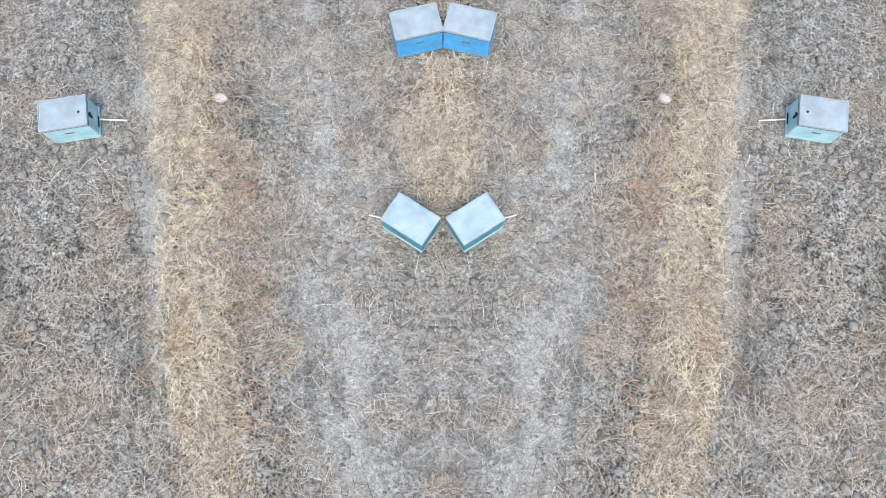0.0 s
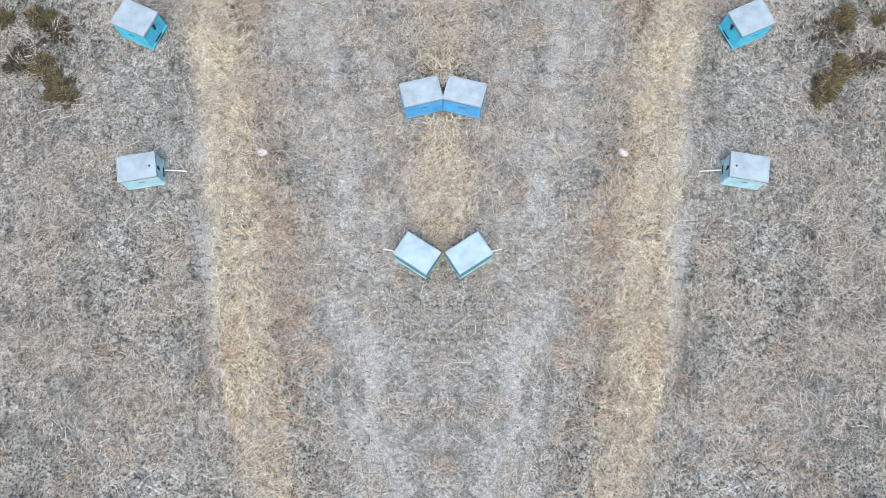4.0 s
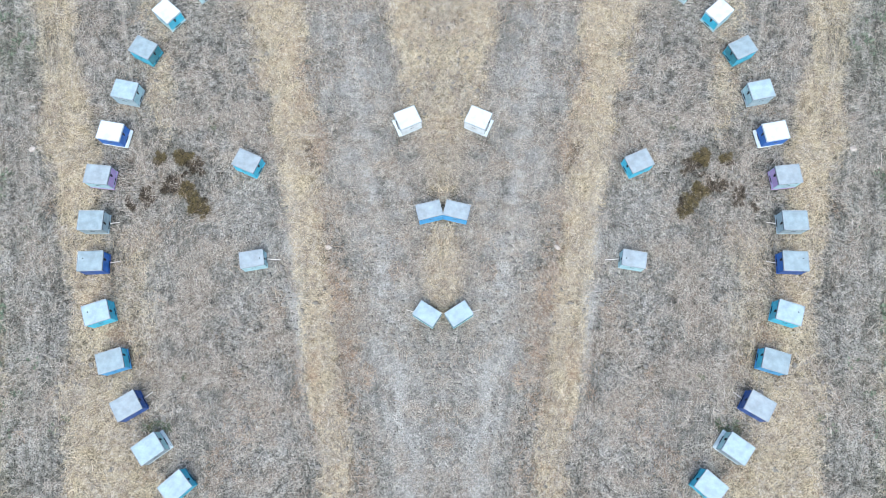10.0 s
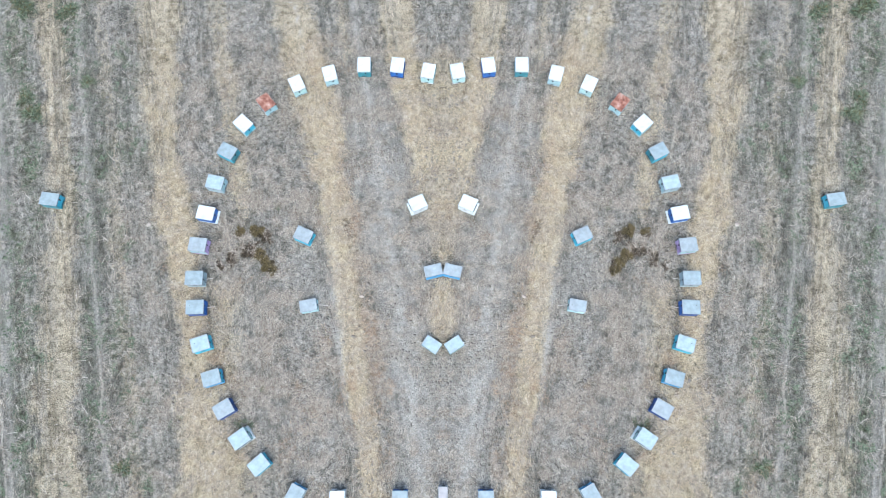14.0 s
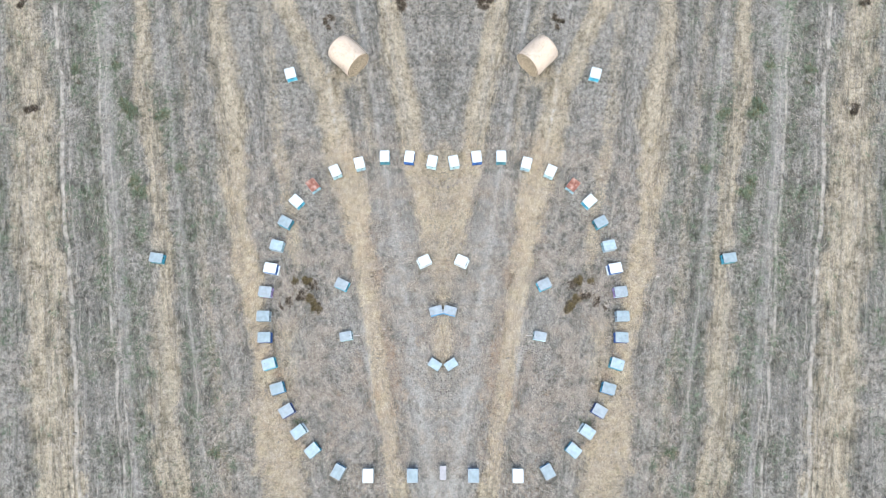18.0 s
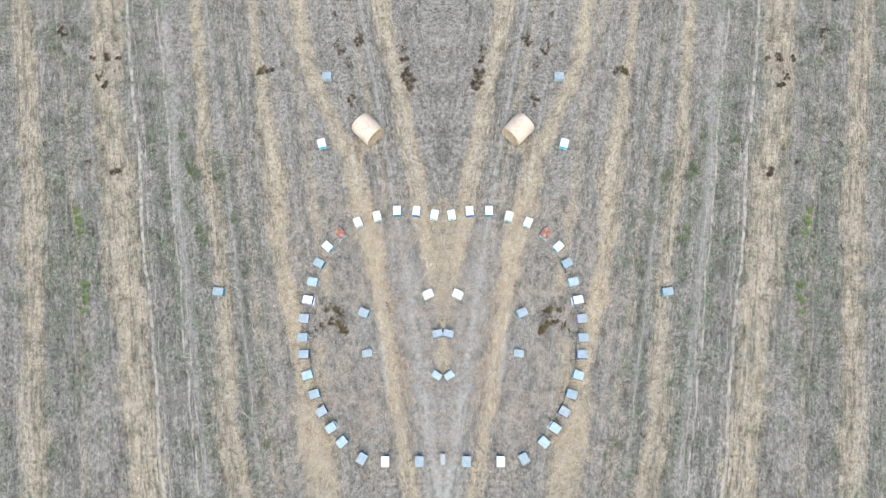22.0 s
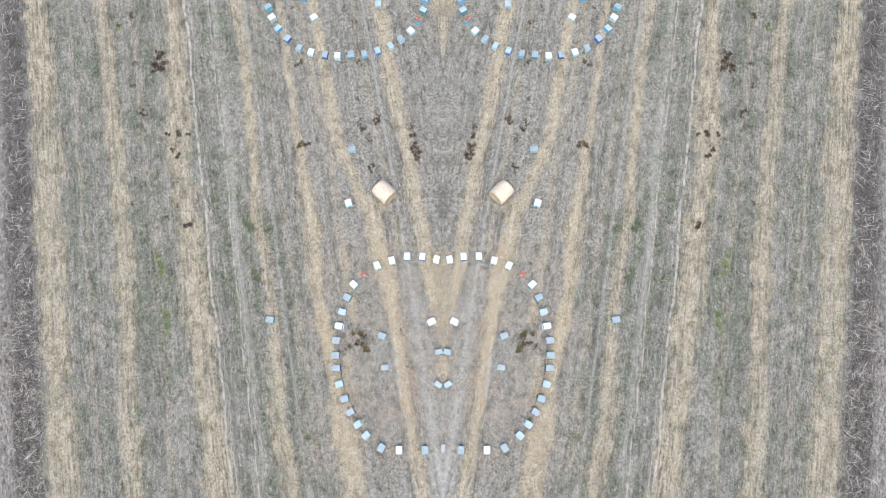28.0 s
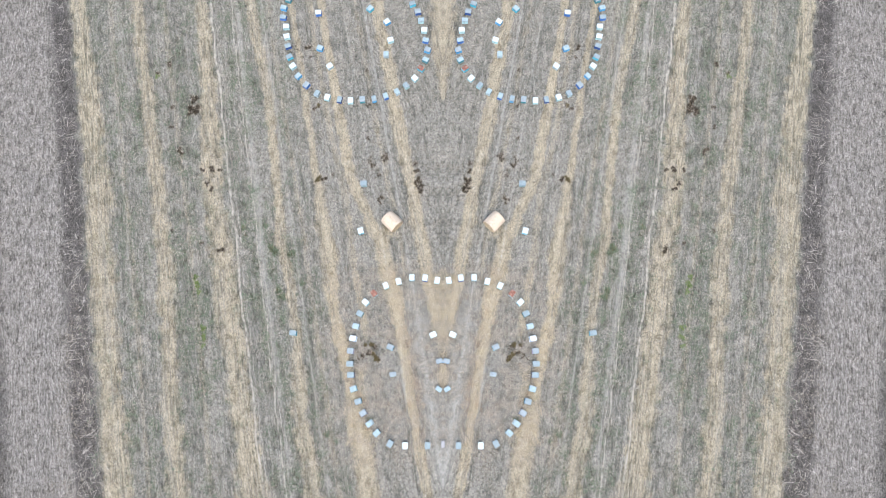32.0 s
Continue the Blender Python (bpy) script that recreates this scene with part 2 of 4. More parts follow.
# ---- materials ----
def field_material():
    m = Mat("dry_field_soil", 0.95, spec=0.1)
    p = m.field_vector()
    straw, dust, weed, stubble, litter = [m.attribute(k) for k in ("straw", "dust", "weed", "stubble", "litter")]
    crumbs, fine = m.noise(p, 16, 6, 0.7), m.noise(p, 60, 4, 0.8)
    lumps, clumps = m.noise(p, 9, 3, 0.6, 0.5), m.noise(p, 3.6, 4, 0.62, 0.4)
    mid, broad = m.noise(p, 1.3, 5, 0.65), m.noise(p, 0.3, 4, 0.55)
    rows = m.noise(m.mapped(p, (3.0, 0.22, 1), 10.5), 1.0, 4, 0.65)
    ruts = m.noise(m.mapped(p, (6.0, 0.9, 1), 10.5), 1.0, 4, 0.65)
    soil = m.ramp(crumbs, [(0.37, (0.14, 0.136, 0.12)), (0.45, (0.26, 0.253, 0.225)), (0.54, (0.395, 0.384, 0.343)), (0.64, (0.54, 0.525, 0.47))])
    soil = m.mix(m.span(lumps, 0.41, 0.49, 0.65, 0), soil, (0.13, 0.126, 0.112))
    soil = m.mix(m.span(lumps, 0.54, 0.60, 0, 0.5), soil, (0.48, 0.474, 0.437))
    soil = m.mix(m.span(clumps, 0.42, 0.50, 0.6, 0), soil, (0.14, 0.136, 0.12))
    soil = m.mix(m.span(stubble, 0.45, 0.68, 0, 0.7), soil, m.ramp(crumbs, [(0.4, (0.125, 0.127, 0.112)), (0.6, (0.29, 0.29, 0.257))]))
    # straw lying in all directions: single fibres and thicker tangles
    fibre = None
    for k, turn in enumerate((12, 71, 128, 163)):
        f = m.noise(m.mapped(p, (6 + k, 62 + 6 * k, 1), turn), 1.0, 2, 0.5, 0.5)
        fibre = f if fibre is None else m.math("MAXIMUM", fibre, f)
    coarse = None
    for k, turn in enumerate((35, 98, 150)):
        f = m.noise(m.mapped(p, (2.6 + k * 0.4, 19 + 3 * k, 1), turn), 1.0, 2, 0.5, 0.4)
        coarse = f if coarse is None else m.math("MAXIMUM", coarse, f)
    cover = m.math("ADD", m.math("MULTIPLY", straw, 0.9), m.span(clumps, 0.42, 0.60, 0.0, 0.45))
    cover = m.math("ADD", cover, m.span(broad, 0.35, 0.7, -0.05, 0.12))
    gate = m.math("SUBTRACT", 0.665, m.math("MULTIPLY", cover, 0.14))
    shown = m.span(m.math("SUBTRACT", fibre, gate), -0.015, 0.02)
    tangle = m.span(m.math("SUBTRACT", coarse, m.math("SUBTRACT", 0.625, m.math("MULTIPLY", cover, 0.10))), -0.012, 0.02, 0, 0.85)
    warm = m.span(m.math("ADD", straw, m.span(mid, 0.35, 0.65, -0.2, 0.25)), 0.1, 0.6)
    pale = m.ramp(m.noise(p, 23, 4, 0.75), [(0.36, (0.25, 0.225, 0.182)), (0.5, (0.50, 0.465, 0.395)), (0.62, (0.69, 0.66, 0.58))])
    tan = m.ramp(m.noise(p, 23, 4, 0.75), [(0.36, (0.31, 0.26, 0.18)), (0.52, (0.59, 0.512, 0.368)), (0.66, (0.77, 0.685, 0.525))])
    blade = m.mix(warm, pale, tan)
    c = m.mix(tangle, soil, blade)
    c = m.mix(shown, c, blade)
    grit = m.span(m.math("ADD", straw, m.math("ADD", m.span(lumps, 0.3, 0.7, -0.5, 0.5), m.span(ruts, 0.3, 0.7, -0.35, 0.35))), 0.25, 0.55, 0, 0.75)
    c = m.mix(m.math("MULTIPLY", grit, m.span(straw, 0.02, 0.25)), c, tan)
    # stubble rows left by the drill and the combine
    band = m.span(stubble, 0.35, 0.65, 0.15, 1.0)
    c = m.mix(m.math("MULTIPLY", band, m.span(rows, 0.42, 0.50, 0.5, 0)), c, (0.19, 0.186, 0.158))
    c = m.mix(m.math("MULTIPLY", band, m.span(ruts, 0.41, 0.48, 0.5, 0)), c, (0.14, 0.138, 0.118))
    c = m.mix(m.math("MULTIPLY", band, m.span(ruts, 0.55, 0.63, 0, 0.4)), c, (0.58, 0.55, 0.47))
    lanes = m.noise(m.mapped(p, (0.95, 0.035, 1), 10.5), 1.0, 3, 0.6)
    c = m.mix(m.math("MULTIPLY", m.math("MULTIPLY", band, m.span(straw, 0.1, 0.5, 1, 0.1)), m.span(lanes, 0.40, 0.50, 0.42, 0)), c, (0.19, 0.185, 0.162))
    c = m.mix(m.math("MULTIPLY", band, m.span(lanes, 0.53, 0.62, 0, 0.3)), c, (0.50, 0.475, 0.41))
    green = m.math("MULTIPLY", weed, m.span(m.noise(p, 4.2, 4, 0.65), 0.44, 0.52, 0.08, 0.72))
    c = m.mix(green, c, m.ramp(crumbs, [(0.4, (0.06, 0.08, 0.042)), (0.6, (0.17, 0.205, 0.12))]))
    husk = m.ramp(m.math("ADD", m.math("MULTIPLY", ruts, 0.4), m.math("MULTIPLY", m.noise(m.mapped(p, (5, 2, 1), 10), 1, 5, 0.7), 0.6)), [(0.38, (0.155, 0.143, 0.13)), (0.50, (0.315, 0.292, 0.264)), (0.61, (0.50, 0.466, 0.422))])
    husk = m.mix(m.span(stubble, 0.4, 0.75, 0, 0.9), husk, m.ramp(lumps, [(0.4, (0.055, 0.05, 0.047)), (0.6, (0.19, 0.177, 0.163))]))
    c = m.mix(litter, c, husk)
    # broad darker blotches drawn out along the rows, weaker on dust
    blotches = m.ramp(m.noise(m.mapped(p, (1.5, 0.8, 1), 10.5), 1.0, 4, 0.6, 0.5), [(0.36, (0.60, 0.60, 0.58)), (0.47, (0.90, 0.90, 0.89)), (0.55, (1.0, 1.0, 1.0))])
    c = m.mix(m.span(dust, 0, 0.8, 0.85, 0.2), c, blotches, "MULTIPLY")
    # specks of crumb tone, with the shade between crumbs put into the colour
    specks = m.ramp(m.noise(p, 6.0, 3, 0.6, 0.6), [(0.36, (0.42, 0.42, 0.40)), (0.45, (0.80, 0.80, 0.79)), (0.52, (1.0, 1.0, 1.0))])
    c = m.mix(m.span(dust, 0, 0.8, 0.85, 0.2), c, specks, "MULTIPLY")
    # fine shade of the gaps among straw and crumbs, painted into the colour
    gap_shade = m.ramp(m.noise(p, 30, 3, 0.6, 0.5), [(0.38, (0.14, 0.14, 0.135)), (0.45, (0.58, 0.58, 0.57)), (0.51, (1.0, 1.0, 1.0))])
    c = m.mix(m.span(dust, 0, 0.8, 0.95, 0.35), c, gap_shade, "MULTIPLY")
    parts = m.n("ShaderNodeSeparateXYZ")
    m.put(parts.inputs[0], p)
    worn = m.math("MULTIPLY", dust, m.span(clumps, 0.36, 0.52, 0.4, 0.95))
    c = m.mix(worn, c, m.ramp(crumbs, [(0.36, (0.34, 0.332, 0.302)), (0.64, (0.53, 0.517, 0.474))]))
    # narrow pale ruts pressed by tractor wheels
    lines = None
    for at, slope, half, power in ((16.38, 0.176, 0.07, 0.85), (16.0, 0.176, 0.025, 0.4), (14.46, 0.173, 0.04, 0.65), (14.12, 0.173, 0.025, 0.4),
                                   (10.9, 0.183, 0.03, 0.35), (6.1, 0.20, 0.03, 0.35), (21.0, 0.183, 0.03, 0.3), (26.3, 0.186, 0.03, 0.3)):
        away = m.math("SUBTRACT", m.math("SUBTRACT", parts.outputs[0], m.math("MULTIPLY", parts.outputs[1], slope)), at)
        away = m.math("ABSOLUTE", m.math("ADD", away, m.span(broad, 0.3, 0.7, -0.16, 0.16)))
        line = m.span(away, half, half * 1.8, power, 0)
        lines = line if lines is None else m.math("MAXIMUM", lines, line)
    pressed = m.math("MULTIPLY", lines, m.span(m.noise(p, 1.6, 4, 0.65), 0.40, 0.58, 0.15, 0.95))
    c = m.mix(pressed, c, m.ramp(crumbs, [(0.36, (0.40, 0.365, 0.30)), (0.64, (0.62, 0.575, 0.49))]))
    m.bump(m.math("ADD", m.math("MULTIPLY", crumbs, 0.8), m.math("MULTIPLY", shown, 0.3)), 1.0, 0.05)
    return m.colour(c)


def straw_material(name, stops):
    m = Mat(name, 0.7, spec=0.25)
    c = m.ramp(m.island(), stops)
    c = m.mix(m.span(m.noise(m.field_vector(), 6, 3), 0.5, 0.7, 0, 0.45), c, (0.24, 0.18, 0.13))
    return m.colour(c)


def clod_material():
    m = Mat("grey_soil_clod", 0.95, spec=0.1)
    p = m.field_vector()
    c = m.ramp(m.noise(p, 30, 4, 0.7), [(0.36, (0.13, 0.123, 0.107)), (0.62, (0.31, 0.293, 0.255))])
    c = m.mix(m.span(m.island(), 0, 1, 0, 0.5), c, (0.20, 0.189, 0.165))
    m.bump(m.noise(p, 60, 4), 0.6, 0.01)
    return m.colour(c)


def stone_material():
    m = Mat("pale_stone", 0.85, spec=0.2)
    p = m.local()
    c = m.ramp(m.noise(p, 14, 5, 0.65), [(0.3, (0.33, 0.28, 0.23)), (0.55, (0.45, 0.40, 0.345)), (0.75, (0.56, 0.51, 0.45))])
    m.bump(m.noise(p, 30, 4), 0.5, 0.01)
    return m.colour(c)


def paint(name, rgb, wear=0.35, rough=0.55):
    """Weathered paint on wood or sheet metal: faded patches, streaks, scuffs and dust."""
    m = Mat(name, rough, spec=0.35)
    p = m.local()
    chance = m.math("MULTIPLY", m.chance(), 40.0)
    shift = m.n("ShaderNodeVectorMath", operation="ADD")
    m.put(shift.inputs[0], p)
    move = m.n("ShaderNodeCombineXYZ")
    m.put(move.inputs[0], chance)
    m.put(shift.inputs[1], move.outputs[0])
    p = shift.outputs[0]
    pale = tuple(min(0.85, v * 0.75 + 0.2) for v in rgb)
    deep = tuple(v * 0.72 for v in rgb)
    c = m.mix(m.span(m.noise(p, 5, 5, 0.6), 0.35, 0.7), deep, rgb)
    c = m.mix(m.span(m.noise(p, 11, 6, 0.7), 0.5, 0.75, 0, wear), c, pale)
    c = m.mix(m.span(m.noise(m.mapped(p, (4, 40, 6)), 1.5, 4, 0.7), 0.6, 0.75, 0, wear * 0.8), c, (0.30, 0.27, 0.23))
    c = m.mix(m.span(m.noise(p, 38, 3, 0.6), 0.62, 0.74, 0, wear * 1.3), c, (0.22, 0.18, 0.15))
    c = m.mix(m.span(m.noise(p, 2.6, 4, 0.7), 0.5, 0.68, 0, wear * 0.5), c, (0.36, 0.36, 0.35))
    m.bump(m.noise(p, 26, 4, 0.6), 0.25, 0.004)
    m.put(m.b.inputs["Roughness"], m.span(m.noise(p, 8, 4), 0.3, 0.7, rough - 0.12, rough + 0.25))
    return m.colour(c)


def rust_material():
    m = Mat("rusty_red_sheet", 0.75, spec=0.3)
    p = m.local()
    c = m.ramp(m.noise(p, 7, 6, 0.7), [(0.34, (0.09, 0.04, 0.03)), (0.46, (0.23, 0.095, 0.066)), (0.56, (0.34, 0.19, 0.145)), (0.68, (0.46, 0.36, 0.31))])
    m.bump(m.noise(p, 30, 4), 0.4, 0.005)
    return m.colour(c)


def leaf_material(name, stops):
    m = Mat(name, 0.75, spec=0.2)
    return m.colour(m.ramp(m.island(), stops))


def bale_material():
    m = Mat("netted_straw_bale", 0.85, spec=0.15)
    p = m.local()
    fibre = m.noise(m.mapped(p, (4, 60, 60)), 1.0, 5, 0.7)
    c = m.ramp(fibre, [(0.3, (0.35, 0.27, 0.19)), (0.5, (0.53, 0.44, 0.345)), (0.7, (0.64, 0.565, 0.47))])
    c = m.mix(m.span(m.noise(p, 2.2, 4), 0.4, 0.7, 0, 0.4), c, (0.60, 0.475, 0.35))
    m.bump(fibre, 0.6, 0.02)
    return m.colour(c)


def bale_end_material():
    m = Mat("cut_straw_end", 0.95, spec=0.1)
    p = m.local()
    s = m.n("ShaderNodeSeparateXYZ")
    m.put(s.inputs[0], p)
    r = m.math("SQRT", m.math("ADD", m.math("POWER", s.outputs[1], 2.0), m.math("POWER", s.outputs[2], 2.0)))
    ring = m.math("SINE", m.math("ADD", m.math("MULTIPLY", r, 48.0), m.math("MULTIPLY", m.noise(p, 3, 5, 0.7), 22.0)))
    c = m.ramp(m.span(m.math("ADD", ring, m.math("MULTIPLY", m.noise(p, 40, 4, 0.7), 2.2)), -0.3, 2.2),
               [(0.0, (0.20, 0.155, 0.105)), (0.45, (0.34, 0.27, 0.18)), (1.0, (0.50, 0.41, 0.28))])
    m.bump(ring, 0.6, 0.02)
    return m.colour(c)


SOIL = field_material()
CLOD = clod_material()
STONE = stone_material()
STRAW = straw_material("dry_straw", [(0.0, (0.04, 0.034, 0.028)), (0.28, (0.15, 0.12, 0.09)), (0.5, (0.325, 0.285, 0.225)), (0.8, (0.485, 0.44, 0.365)), (1.0, (0.64, 0.60, 0.52))])
GOLD = straw_material("golden_straw", [(0.0, (0.16, 0.105, 0.06)), (0.25, (0.38, 0.30, 0.18)), (0.55, (0.61, 0.51, 0.325)), (0.85, (0.76, 0.66, 0.46)), (1.0, (0.82, 0.735, 0.57))])
BROWN = straw_material("brown_stems", [(0.0, (0.09, 0.055, 0.038)), (0.4, (0.27, 0.18, 0.115)), (0.75, (0.44, 0.32, 0.21)), (1.0, (0.57, 0.46, 0.335))])
STALK = straw_material("pale_maize_stalk", [(0.0, (0.18, 0.16, 0.14)), (0.5, (0.36, 0.33, 0.29)), (1.0, (0.58, 0.545, 0.49))])
WEED = leaf_material("grey_green_weed", [(0.0, (0.055, 0.075, 0.045)), (0.5, (0.105, 0.14, 0.09)), (1.0, (0.20, 0.245, 0.165))])
GREEN = leaf_material("fresh_green_weed", [(0.0, (0.07, 0.10, 0.03)), (0.6, (0.13, 0.18, 0.05)), (1.0, (0.22, 0.27, 0.09))])
DEAD = leaf_material("dead_brown_leaves", [(0.0, (0.014, 0.012, 0.008)), (0.5, (0.042, 0.034, 0.023)), (1.0, (0.135, 0.105, 0.07))])
OLIVE = leaf_material("olive_leaves", [(0.0, (0.03, 0.025, 0.014)), (0.5, (0.085, 0.07, 0.03)), (1.0, (0.21, 0.165, 0.075))])
BALE = bale_material()
BALE_END = bale_end_material()
RUST = rust_material()
DARK = paint("dark_slot", (0.02, 0.02, 0.022), 0.1, 0.9)
BARE = paint("bare_pale_wood", (0.76, 0.73, 0.67), 0.3, 0.7)
# dark paint stands in for the shade inside the hand-hold recess
SHADE = paint("shaded_hand_hold", (0.10, 0.12, 0.13), 0.3, 0.8)
FOLD = paint("worn_sheet_edge", (0.33, 0.37, 0.40), 0.5, 0.5)
PAINTS = {
    "frost": paint("frosty_blue_paint", (0.33, 0.435, 0.475), 0.18), "white": paint("white_paint", (0.60, 0.70, 0.715), 0.12), "pale": paint("pale_blue_paint", (0.335, 0.445, 0.48), 0.22),
    "mist": paint("blue_grey_paint", (0.27, 0.35, 0.375), 0.24), "lilac": paint("lilac_grey_paint", (0.30, 0.36, 0.385), 0.22),
    "cyan": paint("pale_cyan_paint", (0.36, 0.56, 0.59), 0.2), "turquoise": paint("turquoise_paint", (0.06, 0.45, 0.60), 0.25),
    "teal": paint("teal_paint", (0.045, 0.24, 0.29), 0.22), "sky": paint("sky_blue_paint", (0.07, 0.34, 0.62), 0.2),
    "blue": paint("royal_blue_paint", (0.025, 0.14, 0.46), 0.2), "navy": paint("navy_blue_paint", (0.025, 0.085, 0.29), 0.2),
    "violet": paint("violet_paint", (0.44, 0.32, 0.56), 0.2), "cream": paint("cream_paint", (0.62, 0.66, 0.65), 0.15),
    "grey": paint("grey_paint", (0.36, 0.36, 0.37), 0.3), "aqua": paint("pale_aqua_paint", (0.40, 0.62, 0.61), 0.25), "rust": RUST}

# ---- the ground: one sheet from the middle of the field to the horizon ----
def graded(lo, fine_lo, fine_hi, hi, fine, coarse, far):
    a = np.arange(fine_lo, fine_hi + fine / 2, fine)
    b = np.arange(lo, fine_lo - coarse / 2, coarse)
    c = np.arange(fine_hi + coarse, hi + coarse / 2, coarse)
    return np.concatenate([[-far, -far / 4, -far / 12, lo - 30], b, a, c, [hi + 30, far / 12, far / 4, far]])


def build_ground():
    half = graded(0, 0, 12, 48, 0.12, 0.2, 3000)
    half = np.unique(np.clip(half, 0, None))
    xs = np.concatenate([-half[:0:-1], half])
    ys = graded(-14, -4, 16, 52, 0.14, 0.25, 3000)
    X, Y = np.meshgrid(xs, ys)
    Z = height(X, Y) * ((np.abs(X) < 60) & (Y > -20) & (Y < 60))
    n, k = len(xs), len(ys)
    idx = np.arange(n * k).reshape(k, n)
    faces = np.stack([idx[:-1, :-1], idx[:-1, 1:], idx[1:, 1:], idx[1:, :-1]], -1).reshape(-1, 4)
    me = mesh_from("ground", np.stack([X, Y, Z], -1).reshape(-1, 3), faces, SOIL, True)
    for key, values in zip(("straw", "dust", "weed", "stubble", "litter"), plan(X, Y)):
        me.attributes.new(key, "FLOAT", "POINT").data.foreach_set("value", values.ravel().astype(np.float32))
    return tagged(new("ground", me), "dry harvested field with straw swaths and dusty wheel tracks", "field", kind="structure")


GROUND = build_ground()


# ---- loose straw, stalks, clods and small weeds ----
def mirrored(points, faces):
    """The same pieces on both sides of the field's line of symmetry."""
    other = points * np.array([-1, 1, 1])
    return np.concatenate([points, other]), np.concatenate([faces, faces[:, ::-1] + len(points)])


def lying_strips(rng, x, y, length, width, lift, curl=0.04):
    """Bent strips that lie on the ground: six corners each."""
    n = len(x)
    turn = rng.rand(n) * 2 * np.pi
    dx, dy = np.cos(turn) * length / 2, np.sin(turn) * length / 2
    za, zb = rng.rand(n) ** 2 * lift, rng.rand(n) ** 2 * lift
    base = np.maximum.reduce([height(x + f * dx, y + f * dy) for f in (-1, 0, 1)]) + 0.004
    bend = rng.normal(0, curl, n) * length
    zm = (za + zb) / 2 + 0.004
    rows = []
    for end, zz, off in ((-1, za, 0), (0, zm, bend), (1, zb, 0)):
        for side in (-1, 1):
            k = side * 0.5 * width - off
            rows.append(np.stack([x + end * dx + np.sin(turn) * k, y + end * dy - np.cos(turn) * k, base + zz], -1))
    pts = np.stack(rows, 1).reshape(-1, 3)
    pts[:, 0] = np.minimum(pts[:, 0], -0.001)
    one = np.array([[0, 1, 3, 2], [2, 3, 5, 4]])
    faces = (np.arange(n)[:, None, None] * 6 + one).reshape(-1, 4)
    return mirrored(pts, faces)


HIVES = []


def scatter(rng, count, x0, x1, y0, y1, keep):
    x, y = rng.uniform(x0, x1, count), rng.uniform(y0, y1, count)
    ok = rng.rand(count) < keep(x, y)
    x, y = x[ok], y[ok]
    for hx, hy, turn in HIVES:
        c, d = math.cos(radians(turn)), math.sin(radians(turn))
        u, v = (x - hx) * c + (y - hy) * d, (y - hy) * c - (x - hx) * d
        out = (np.abs(u) > 0.37) | (np.abs(v) > 0.28)
        x, y = x[out], y[out]
    return x, y


